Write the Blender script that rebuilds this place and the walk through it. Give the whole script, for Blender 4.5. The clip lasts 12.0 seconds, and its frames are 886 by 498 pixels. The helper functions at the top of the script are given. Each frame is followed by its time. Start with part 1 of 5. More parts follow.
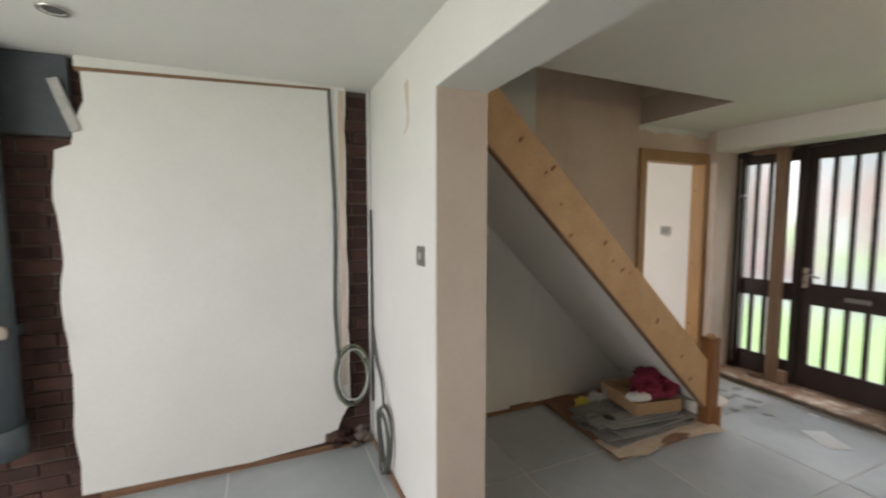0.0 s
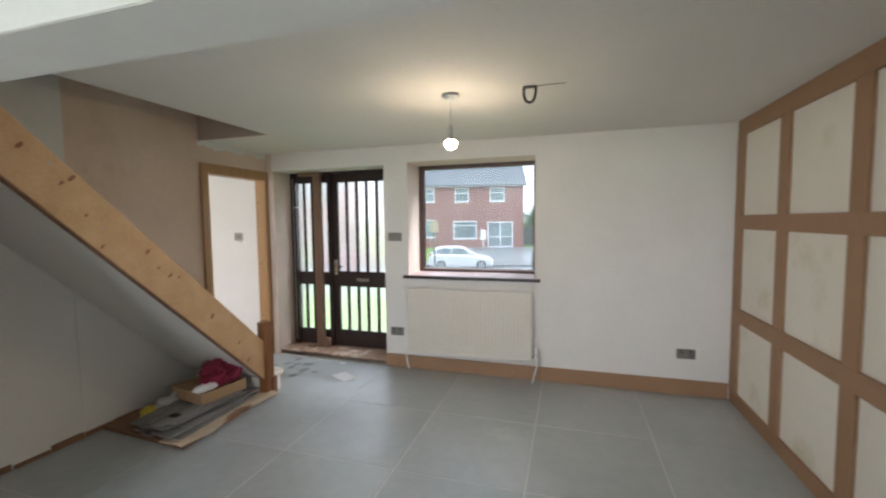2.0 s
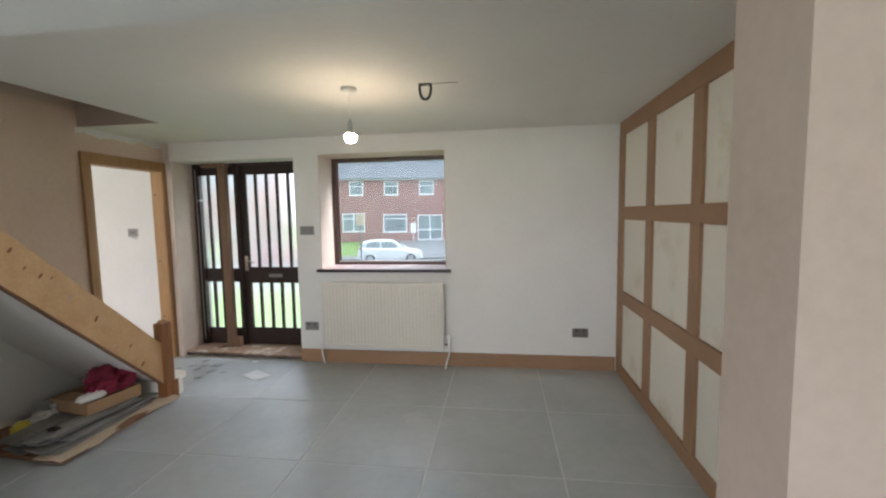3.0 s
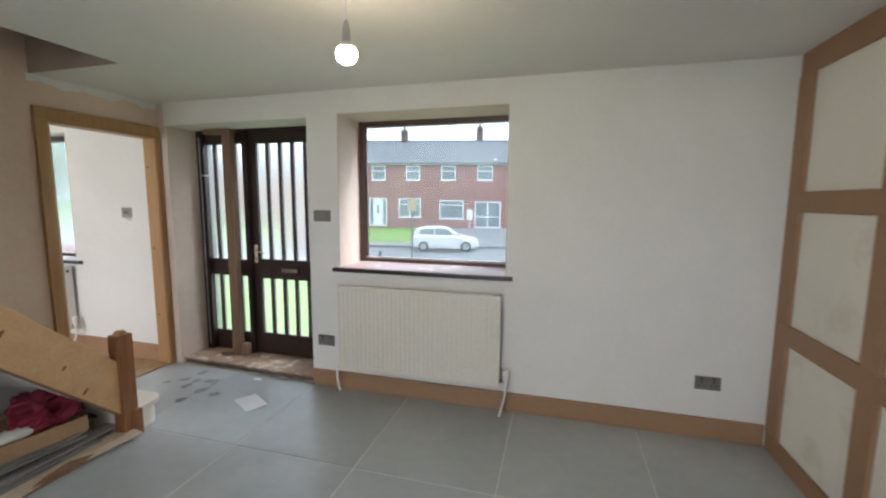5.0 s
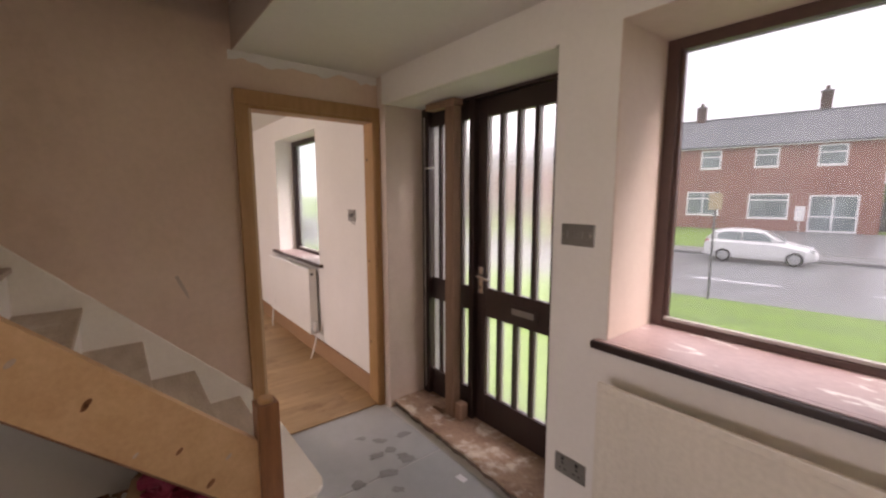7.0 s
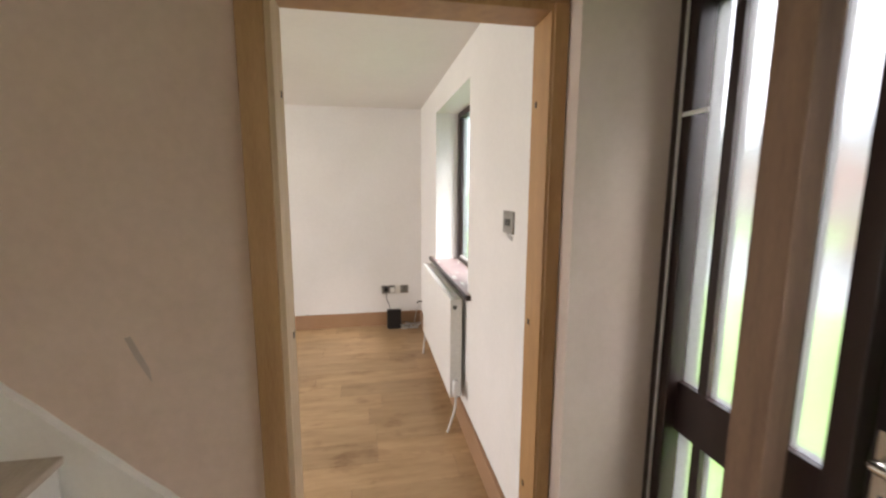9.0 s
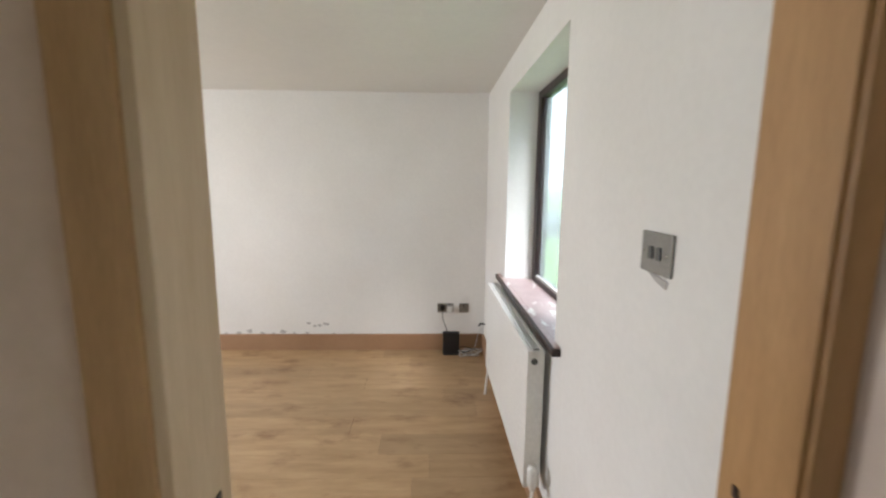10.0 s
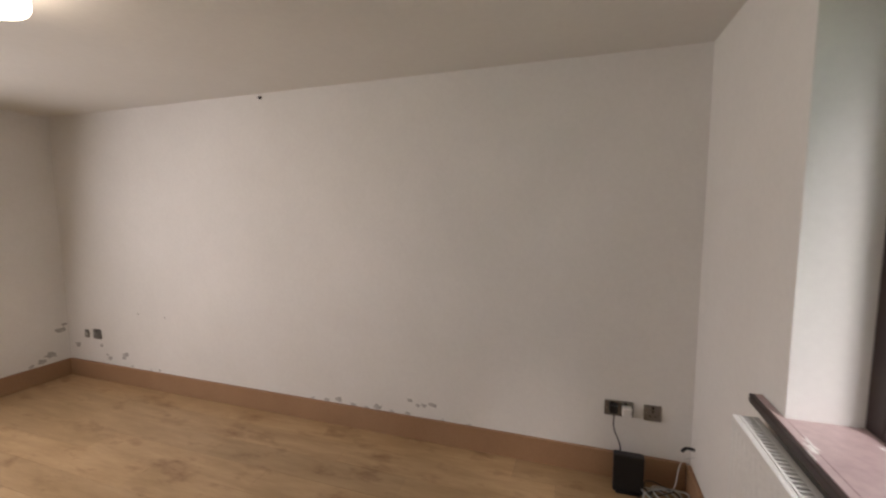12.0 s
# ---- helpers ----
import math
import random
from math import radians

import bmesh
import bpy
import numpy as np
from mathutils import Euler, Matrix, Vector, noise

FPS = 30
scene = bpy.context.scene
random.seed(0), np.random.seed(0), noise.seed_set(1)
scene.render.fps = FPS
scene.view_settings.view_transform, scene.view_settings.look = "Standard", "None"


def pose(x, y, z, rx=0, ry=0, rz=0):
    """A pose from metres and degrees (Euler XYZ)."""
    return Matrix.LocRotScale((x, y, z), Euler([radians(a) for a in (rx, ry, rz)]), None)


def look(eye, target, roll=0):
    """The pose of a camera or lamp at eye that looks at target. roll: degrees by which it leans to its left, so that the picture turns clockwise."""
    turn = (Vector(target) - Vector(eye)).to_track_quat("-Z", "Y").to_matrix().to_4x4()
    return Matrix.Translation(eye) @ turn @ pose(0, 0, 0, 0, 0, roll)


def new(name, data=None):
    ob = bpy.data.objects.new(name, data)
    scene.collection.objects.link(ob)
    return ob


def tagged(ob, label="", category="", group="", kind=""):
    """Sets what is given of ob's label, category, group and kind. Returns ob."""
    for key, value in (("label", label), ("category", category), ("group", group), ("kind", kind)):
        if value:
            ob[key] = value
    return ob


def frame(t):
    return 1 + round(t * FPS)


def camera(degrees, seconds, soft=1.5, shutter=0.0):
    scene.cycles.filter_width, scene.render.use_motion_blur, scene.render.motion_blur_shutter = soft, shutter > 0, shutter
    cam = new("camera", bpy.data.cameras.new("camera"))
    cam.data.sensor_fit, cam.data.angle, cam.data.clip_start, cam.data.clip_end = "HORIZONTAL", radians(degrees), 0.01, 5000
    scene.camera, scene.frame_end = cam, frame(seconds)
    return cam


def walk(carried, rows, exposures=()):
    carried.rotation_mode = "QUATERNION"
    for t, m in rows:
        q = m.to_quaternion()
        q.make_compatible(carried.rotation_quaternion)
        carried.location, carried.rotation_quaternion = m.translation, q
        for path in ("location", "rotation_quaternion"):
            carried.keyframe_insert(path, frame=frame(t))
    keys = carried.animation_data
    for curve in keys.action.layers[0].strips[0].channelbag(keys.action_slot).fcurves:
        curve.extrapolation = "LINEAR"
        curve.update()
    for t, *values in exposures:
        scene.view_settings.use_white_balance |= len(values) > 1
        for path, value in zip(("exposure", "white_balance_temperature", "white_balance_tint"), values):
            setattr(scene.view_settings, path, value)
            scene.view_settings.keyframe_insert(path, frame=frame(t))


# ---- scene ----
cam = camera(93.9, 12.0, soft=2.2, shutter=0.3)
PATH = [
    (0, (0.705, 0.103, 1.501), (-1.122, 0.902, 1.349), 0.0),
    (0.5, (0.81, 0.093, 1.501), (-0.767, 1.315, 1.352), -0.2),
    (1, (0.986, 0.013, 1.505), (-0.257, 1.573, 1.359), -0.3),
    (1.5, (1.162, 0.001, 1.524), (0.252, 1.777, 1.384), -0.3),
    (2, (1.38, 0.022, 1.522), (0.798, 1.931, 1.388), -0.6),
    (2.5, (1.527, 0.009, 1.515), (1.132, 1.965, 1.376), -0.7),
    (3, (1.588, -0.022, 1.515), (1.322, 1.952, 1.344), -1.0),
    (5, (1.415, 1.136, 1.487), (0.883, 3.05, 1.255), 0.3),
    (5.5, (1.259, 1.533, 1.496), (0.461, 3.354, 1.276), 0.6),
    (6, (1.077, 1.906, 1.508), (-0.022, 3.561, 1.274), 0.4),
    (6.5, (0.871, 2.246, 1.49), (-0.47, 3.71, 1.255), 0.3),
    (7, (0.601, 2.546, 1.527), (-0.953, 3.778, 1.264), -0.1),
    (8.8, (-0.596, 3.372, 1.501), (-2.529, 3.796, 1.214), 0.4),
    (9, (-0.737, 3.417, 1.504), (-2.683, 3.773, 1.21), 0.2),
    (9.5, (-1.114, 3.488, 1.499), (-3.082, 3.701, 1.211), 0.4),
    (10, (-1.465, 3.49, 1.502), (-3.443, 3.548, 1.208), 0.5),
    (10.5, (-1.857, 3.505, 1.511), (-3.834, 3.455, 1.21), 0.4),
    (11, (-2.208, 3.45, 1.504), (-4.179, 3.278, 1.212), 0.1),
    (11.5, (-2.535, 3.44, 1.504), (-4.476, 3.014, 1.278), 0.1),
    (12, (-2.766, 3.416, 1.512), (-4.65, 2.774, 1.314), -0.2),
]
EXPOSURES = [(0.0, 2.18, 6450.0, 14.5), (0.5, 2.1, 6500.0, 15.5), (1.0, 2.05, 6300.0, 15.5), (1.5, 2.27, 6150.0, 14.5), (2.1, 2.5, 5950.0, 13.0), (2.6, 2.5, 5950.0, 12.5),
             (3.0, 2.43, 5950.0, 12.5), (5.0, 2.4, 5850.0, 11.5), (5.5, 2.34, 5900.0, 12.0), (6.3, 2.15, 6300.0, 19.5), (7.0, 1.93, 7150.0, 33.0), (9.0, 2.5, 6450.0, 18.0),
             (9.6, 2.46, 6450.0, 18.0), (10.1, 2.22, 5900.0, 12.0), (10.5, 1.88, 5900.0, 12.0), (11.0, 1.5, 6100.0, 14.5), (11.5, 1.28, 6950.0, 27.5), (12.0, 1.43, 6600.0, 21.0)]
walk(cam, [(t, look(e, g, r)) for t, e, g, r in PATH], EXPOSURES)

# ---- light: overcast sky, soft sun, rear windows, two lamps that are on ----
SKY, SUN, REAR_W, REAR2_W, BULB, DRUM = 0.14, 1.0, 13.5, 15.0, 55.0, 3.0
w = bpy.data.worlds.new("overcast_sky")
scene.world, w.use_nodes = w, True
nt = w.node_tree
sky = nt.nodes.new("ShaderNodeTexSky")
sky.sky_type, sky.sun_disc = "NISHITA", False
sky.sun_elevation, sky.sun_rotation = radians(48), radians(60)
sky.air_density, sky.dust_density, sky.ozone_density = 1.0, 6.0, 1.0
grey = nt.nodes.new("ShaderNodeHueSaturation")
grey.inputs["Saturation"].default_value = 0.42
nt.links.new(sky.outputs[0], grey.inputs["Color"])
cloud = nt.nodes.new("ShaderNodeMix")
cloud.data_type = "RGBA"
cloud.inputs[0].default_value, cloud.inputs[7].default_value = 0.78, (8.0, 8.25, 8.6, 1)
nt.links.new(grey.outputs[0], cloud.inputs[6])
nt.links.new(cloud.outputs[2], nt.nodes["Background"].inputs[0])
nt.nodes["Background"].inputs[1].default_value = SKY
sun = new("sun", bpy.data.lights.new("sun", "SUN"))
sun.data.energy, sun.data.angle, sun.data.color = SUN, radians(25), (1.0, 0.97, 0.93)
sun.matrix_world = look((20, 11.5, 26), (0, 0, 0))


def window_light(name, eye, target, sx, sy, watts):
    ob = new(name, bpy.data.lights.new(name, "AREA"))
    ob.data.shape, ob.data.size, ob.data.size_y, ob.data.energy = "RECTANGLE", sx, sy, watts
    ob.data.color = (1.0, 0.985, 0.96)
    ob.matrix_world = look(eye, target)


window_light("rear_window_light", (0.3, -2.86, 1.5), (0.3, 0, 0.1), 2.3, 1.15, REAR_W)
window_light("rear_room_window_light", (-3.1, -0.74, 1.45), (-3.3, 3, 0.6), 1.4, 1.3, REAR2_W)


# ---- materials ----
def nodes_of(name):
    m = bpy.data.materials.new(name)
    m.use_nodes = True
    return m, m.node_tree, m.node_tree.nodes["Principled BSDF"]


def texture(t, coords, scale, detail=4.0, rough=0.55, stretch=None):
    n = t.nodes.new("ShaderNodeTexNoise")
    n.inputs["Scale"].default_value, n.inputs["Detail"].default_value, n.inputs["Roughness"].default_value = scale, detail, rough
    if stretch:
        mp = t.nodes.new("ShaderNodeMapping")
        mp.inputs["Scale"].default_value = stretch
        t.links.new(coords, mp.inputs[0])
        coords = mp.outputs[0]
    t.links.new(coords, n.inputs["Vector"])
    return n.outputs[0]


def ramp(t, value, lo, hi, a=0.35, b=0.65):
    r = t.nodes.new("ShaderNodeValToRGB")
    r.color_ramp.elements[0].position, r.color_ramp.elements[1].position = a, b
    r.color_ramp.elements[0].color, r.color_ramp.elements[1].color = (*lo, 1), (*hi, 1)
    t.links.new(value, r.inputs[0])
    return r.outputs[0]


def mixed(t, fac, a, b, mode="MIX"):
    n = t.nodes.new("ShaderNodeMix")
    n.data_type, n.blend_type = "RGBA", mode
    for sock, val in ((n.inputs[0], fac), (n.inputs[6], a), (n.inputs[7], b)):
        if isinstance(val, (int, float)):
            sock.default_value = val
        elif isinstance(val, tuple):
            sock.default_value = (*val, 1)
        else:
            t.links.new(val, sock)
    return n.outputs[2]


def surface(name, dark, light, rough=0.6, large=1.5, fine=60.0, bump=0.15, depth=0.003, metal=0.0, stretch=None,
            stain=None, stain_scale=2.0, stain_at=(0.58, 0.75), piece=0.0, coord="Object", spec=0.5, speckle=0.2, stain_stretch=None):
    """Two scales of colour variation, fine relief, roughness variation, optional stains and per-piece tint."""
    m, t, p = nodes_of(name)
    if coord == "World":
        g = t.nodes.new("ShaderNodeNewGeometry").outputs["Position"]
    else:
        g = t.nodes.new("ShaderNodeTexCoord").outputs["Object"]
    big = texture(t, g, large, 5, 0.6, stretch)
    small = texture(t, g, fine, 3, 0.6, stretch)
    c = ramp(t, big, dark, light, 0.3, 0.7)
    c = mixed(t, speckle, c, ramp(t, small, tuple(v * 0.75 for v in dark), tuple(min(1, v * 1.12) for v in light)))
    if stain:
        s = texture(t, g, stain_scale, 6, 0.65, stain_stretch)
        k = t.nodes.new("ShaderNodeValToRGB")
        k.color_ramp.elements[0].position, k.color_ramp.elements[1].position = stain_at
        t.links.new(s, k.inputs[0])
        c = mixed(t, k.outputs[0], c, stain)
    if piece:
        rnd = t.nodes.new("ShaderNodeObjectInfo").outputs["Random"]
        c = mixed(t, 1.0, c, ramp(t, rnd, (1 - piece,) * 3, (1.0, 1.0, 1.0), 0.0, 1.0), "MULTIPLY")
    t.links.new(c, p.inputs["Base Color"])
    rr = t.nodes.new("ShaderNodeMapRange")
    rr.inputs["To Min"].default_value, rr.inputs["To Max"].default_value = max(0.02, rough - 0.1), min(1, rough + 0.1)
    t.links.new(big, rr.inputs["Value"])
    t.links.new(rr.outputs[0], p.inputs["Roughness"])
    p.inputs["Metallic"].default_value = metal
    p.inputs["Specular IOR Level"].default_value = spec
    if bump:
        b = t.nodes.new("ShaderNodeBump")
        b.inputs["Strength"].default_value, b.inputs["Distance"].default_value = bump, depth
        t.links.new(small, b.inputs["Height"])
        t.links.new(b.outputs[0], p.inputs["Normal"])
    return m


def glow(name, colour, strength):
    m, t, p = nodes_of(name)
    p.inputs["Base Color"].default_value = (*colour, 1)
    p.inputs["Emission Color"].default_value = (*colour, 1)
    p.inputs["Emission Strength"].default_value = strength
    return m


def pane_glass(name, rough=0.0, ripple=0.0, haze_dirt=0.0, scale=25.0, tint=(0.97, 0.99, 0.98)):
    m, t, p = nodes_of(name)
    g = t.nodes.new("ShaderNodeTexCoord").outputs["Object"]
    p.inputs["Base Color"].default_value = (*tint, 1)
    p.inputs["Transmission Weight"].default_value, p.inputs["IOR"].default_value = 1.0, 1.06
    p.inputs["Roughness"].default_value = rough
    if ripple:
        b = t.nodes.new("ShaderNodeBump")
        b.inputs["Strength"].default_value, b.inputs["Distance"].default_value = ripple, 0.01
        t.links.new(texture(t, g, scale, 2), b.inputs["Height"])
        t.links.new(b.outputs[0], p.inputs["Normal"])
    # Translucent mix: grime, plus outdoor haze put into the pane.
    if haze_dirt:
        d = t.nodes.new("ShaderNodeBsdfTranslucent")
        d.inputs[0].default_value = (0.85, 0.88, 0.88, 1)
        mx = t.nodes.new("ShaderNodeMixShader")
        mr = t.nodes.new("ShaderNodeMapRange")
        mr.inputs["From Min"].default_value, mr.inputs["From Max"].default_value = 0.3, 0.75
        mr.inputs["To Min"].default_value, mr.inputs["To Max"].default_value = haze_dirt * 0.4, haze_dirt
        t.links.new(texture(t, g, 3.0, 6, 0.6), mr.inputs["Value"])
        t.links.new(mr.outputs[0], mx.inputs[0])
        t.links.new(p.outputs[0], mx.inputs[1])
        t.links.new(d.outputs[0], mx.inputs[2])
        t.links.new(mx.outputs[0], t.nodes["Material Output"].inputs["Surface"])
    return m


def brick_wall_material(name):
    m, t, p = nodes_of(name)
    g = t.nodes.new("ShaderNodeTexCoord").outputs["Object"]
    mp = t.nodes.new("ShaderNodeMapping")
    mp.inputs["Rotation"].default_value = (radians(90), 0, 0)
    t.links.new(g, mp.inputs[0])
    b = t.nodes.new("ShaderNodeTexBrick")
    b.inputs["Scale"].default_value = 1.0
    b.inputs["Brick Width"].default_value, b.inputs["Row Height"].default_value = 0.225, 0.075
    b.inputs["Mortar Size"].default_value = 0.008
    # Brick is paled and greyed to hold the rainy haze in its colour.
    b.inputs["Color1"].default_value, b.inputs["Color2"].default_value = (0.31, 0.135, 0.105, 1), (0.27, 0.12, 0.095, 1)
    b.inputs["Mortar"].default_value = (0.30, 0.16, 0.13, 1)
    t.links.new(mp.outputs[0], b.inputs["Vector"])
    c = mixed(t, 0.35, b.outputs[0], ramp(t, texture(t, g, 0.7, 5), (0.22, 0.10, 0.08), (0.37, 0.19, 0.15)))
    t.links.new(c, p.inputs["Base Color"])
    p.inputs["Roughness"].default_value = 0.9
    return m


PAINT = surface("white_emulsion", (0.70, 0.685, 0.65), (0.79, 0.775, 0.745), 0.75, 0.9, 45, 0.04, 0.002, speckle=0.06)
CEIL = surface("ceiling_paint", (0.70, 0.685, 0.645), (0.77, 0.755, 0.715), 0.8, 0.7, 35, 0.04, 0.002, speckle=0.06)
PLASTER = surface("bare_pink_plaster", (0.61, 0.465, 0.36), (0.75, 0.60, 0.49), 0.85, 1.1, 30, 0.08, 0.003, speckle=0.08,
                  stain=(0.50, 0.37, 0.27), stain_scale=1.6, stain_at=(0.55, 0.9))
# Bare plaster darkened to offset the rear lamp and to shade the trimmer.
PLASTER_DARKER = surface("darker_bare_plaster", (0.43, 0.34, 0.28), (0.54, 0.445, 0.375), 0.85, 1.1, 30, 0.08, 0.003, speckle=0.08,
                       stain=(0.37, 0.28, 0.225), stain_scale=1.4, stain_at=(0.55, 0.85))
SKIM = surface("pale_pink_skim", (0.57, 0.46, 0.385), (0.70, 0.60, 0.525), 0.8, 1.3, 40, 0.06, 0.002, speckle=0.06)
MDF = surface("brown_mdf", (0.29, 0.165, 0.086), (0.36, 0.215, 0.12), 0.6, 3, 120, 0.08, 0.001)
PINE = surface("oiled_pine", (0.52, 0.315, 0.15), (0.64, 0.42, 0.225), 0.5, 5, 40, 0.05, 0.001, speckle=0.1, stretch=(7, 1.2, 1.2),
               stain=(0.2, 0.085, 0.03), stain_scale=6, stain_at=(0.72, 0.78))
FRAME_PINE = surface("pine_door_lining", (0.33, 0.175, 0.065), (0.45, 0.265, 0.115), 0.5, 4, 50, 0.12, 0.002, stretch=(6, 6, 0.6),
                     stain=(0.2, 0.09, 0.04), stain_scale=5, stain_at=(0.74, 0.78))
# Paler copy of the pine: light on the left jamb put into colour.
LIT_JAMB = surface("lit_pine_lining", (0.48, 0.34, 0.20), (0.60, 0.455, 0.30), 0.6, 4, 50, 0.12, 0.002, stretch=(6, 6, 0.6), speckle=0.1)
NEWEL = surface("stained_newel_timber", (0.16, 0.062, 0.02), (0.30, 0.13, 0.05), 0.45, 4, 40, 0.12, 0.002, stretch=(6, 6, 0.6))
PROP = surface("raw_sawn_timber", (0.17, 0.10, 0.062), (0.27, 0.17, 0.11), 0.75, 4, 60, 0.2, 0.002, stretch=(6, 6, 0.6))
DARKWOOD = surface("dark_brown_stained_wood", (0.016, 0.008, 0.007), (0.032, 0.016, 0.013), 0.4, 4, 50, 0.12, 0.002, stretch=(6, 6, 1))
BROWNFRAME = surface("mahogany_stained_frame", (0.05, 0.022, 0.016), (0.085, 0.04, 0.03), 0.45, 4, 50, 0.12, 0.002)
SILLTOP = surface("worn_mauve_sill_paint", (0.38, 0.275, 0.265), (0.50, 0.385, 0.37), 0.38, 4, 40, 0.2, 0.002,
                  stain=(0.76, 0.74, 0.70), stain_scale=9, stain_at=(0.585, 0.63), stain_stretch=(0.7, 1.6, 1))
TILE = surface("grey_slate_tile", (0.325, 0.355, 0.364), (0.465, 0.498, 0.508), 0.38, 0.8, 14, 0.03, 0.001, speckle=0.10, piece=0.10, spec=0.95,
               stain=(0.52, 0.535, 0.535), stain_scale=1.3, stain_at=(0.5, 1.0), coord="World")
GROUT = surface("pale_grout", (0.56, 0.565, 0.55), (0.66, 0.665, 0.65), 0.85, 4, 80, 0.2, 0.001)
OAK = surface("oak_laminate", (0.37, 0.235, 0.112), (0.53, 0.36, 0.198), 0.40, 3.2, 22, 0.04, 0.001, speckle=0.10, stretch=(5, 0.7, 1),
              stain=(0.25, 0.135, 0.06), stain_scale=2.4, stain_at=(0.54, 0.72), stain_stretch=(2.8, 1.2, 1), piece=0.20, coord="World")
BRICK = surface("old_red_brick", (0.055, 0.027, 0.022), (0.12, 0.055, 0.042), 0.9, 6, 70, 0.4, 0.004, piece=0.5)
MORTAR = surface("dusty_mortar", (0.09, 0.07, 0.055), (0.16, 0.125, 0.10), 0.95, 8, 90, 0.4, 0.004)
CONCRETE = surface("grey_concrete", (0.05, 0.06, 0.068), (0.095, 0.105, 0.115), 0.85, 5, 60, 0.3, 0.004)
GREYPIPE = surface("grey_plastic_pipe", (0.07, 0.088, 0.10), (0.10, 0.12, 0.135), 0.4, 3, 80, 0.03, 0.001)
RADIATOR = surface("cream_radiator_enamel", (0.66, 0.625, 0.545), (0.72, 0.685, 0.61), 0.35, 1.5, 60, 0.03, 0.001)
RADWHITE = surface("white_radiator_enamel", (0.72, 0.72, 0.69), (0.78, 0.78, 0.75), 0.3, 1.5, 60, 0.03, 0.001)
PLASTIC = surface("white_plastic", (0.68, 0.68, 0.66), (0.76, 0.76, 0.74), 0.35, 3, 90, 0.02, 0.001)
STEEL = surface("brushed_steel", (0.24, 0.235, 0.22), (0.34, 0.33, 0.31), 0.38, 6, 150, 0.05, 0.0005, metal=0.85)
CHROME = surface("worn_chrome", (0.55, 0.53, 0.5), (0.7, 0.68, 0.65), 0.25, 8, 120, 0.03, 0.0005, metal=1.0)
BLACK = surface("black_plastic", (0.008, 0.008, 0.009), (0.016, 0.016, 0.018), 0.4, 4, 90, 0.03, 0.0005)
CABLE_GREY = surface("grey_cable", (0.07, 0.075, 0.07), (0.12, 0.125, 0.115), 0.5, 8, 90, 0.03, 0.0005)
HOLDER = surface("grey_lampholder", (0.42, 0.40, 0.38), (0.5, 0.48, 0.46), 0.5, 8, 90, 0.03, 0.0005)
CABLE_GREEN = surface("green_earth_cable", (0.16, 0.2, 0.11), (0.24, 0.28, 0.16), 0.5, 8, 90, 0.03, 0.0005)
CABLE_WHITE = surface("white_cable", (0.55, 0.55, 0.53), (0.65, 0.65, 0.62), 0.45, 8, 90, 0.03, 0.0005)
CREAMPANEL = surface("cream_panel_with_damp", (0.75, 0.72, 0.64), (0.81, 0.78, 0.70), 0.7, 1.2, 40, 0.04, 0.002, speckle=0.06,
                     stain=(0.52, 0.48, 0.33), stain_scale=1.9, stain_at=(0.56, 0.8))
CARDBOARD = surface("cardboard", (0.33, 0.205, 0.105), (0.43, 0.28, 0.155), 0.85, 5, 60, 0.12, 0.001)
TORNCARD = surface("pale_torn_cardboard", (0.42, 0.32, 0.225), (0.58, 0.48, 0.37), 0.85, 5, 60, 0.12, 0.001)
STRIPS = surface("grey_laminate_strip", (0.18, 0.178, 0.17), (0.36, 0.355, 0.34), 0.5, 4, 50, 0.08, 0.001, piece=0.35)
PLYBASE = surface("old_brown_board", (0.17, 0.09, 0.05), (0.26, 0.145, 0.085), 0.8, 4, 50, 0.2, 0.002)
CRIMSON = surface("crimson_cloth", (0.13, 0.006, 0.022), (0.25, 0.014, 0.045), 0.75, 6, 120, 0.25, 0.002)
FILM = surface("crumpled_clear_wrap", (0.42, 0.43, 0.42), (0.58, 0.59, 0.57), 0.3, 8, 50, 0.3, 0.004)
YELLOW = surface("yellow_packet", (0.5, 0.42, 0.04), (0.62, 0.53, 0.08), 0.5, 8, 60, 0.1, 0.001)
PAPER = surface("white_paper", (0.80, 0.82, 0.86), (0.87, 0.89, 0.92), 0.8, 8, 60, 0.03, 0.0005)
DUST = surface("dried_mud", (0.24, 0.25, 0.245), (0.34, 0.35, 0.345), 0.95, 8, 60, 0.2, 0.001)
DUSTPALE = surface("plaster_dust_smear", (0.42, 0.445, 0.45), (0.54, 0.56, 0.56), 0.7, 9, 60, 0.05, 0.0005)
DAMP = surface("grey_damp_patch", (0.36, 0.345, 0.33), (0.52, 0.50, 0.475), 0.95, 14, 90, 0.4, 0.003)
STEP_STONE = surface("worn_threshold_timber", (0.20, 0.12, 0.08), (0.40, 0.28, 0.20), 0.8, 7, 40, 0.5, 0.006,
                     stain=(0.60, 0.53, 0.45), stain_scale=9, stain_at=(0.52, 0.66))
STAIRWHITE = surface("scuffed_white_stair_paint", (0.79, 0.745, 0.66), (0.86, 0.825, 0.75), 0.55, 4, 50, 0.12, 0.002, speckle=0.08,
                     stain=(0.40, 0.30, 0.22), stain_scale=5, stain_at=(0.70, 0.84))
TREADWOOD = surface("dusty_bare_tread", (0.47, 0.38, 0.285), (0.62, 0.53, 0.425), 0.75, 4, 40, 0.15, 0.002, stretch=(1, 5, 1),
                    stain=(0.70, 0.65, 0.57), stain_scale=4, stain_at=(0.58, 0.75))
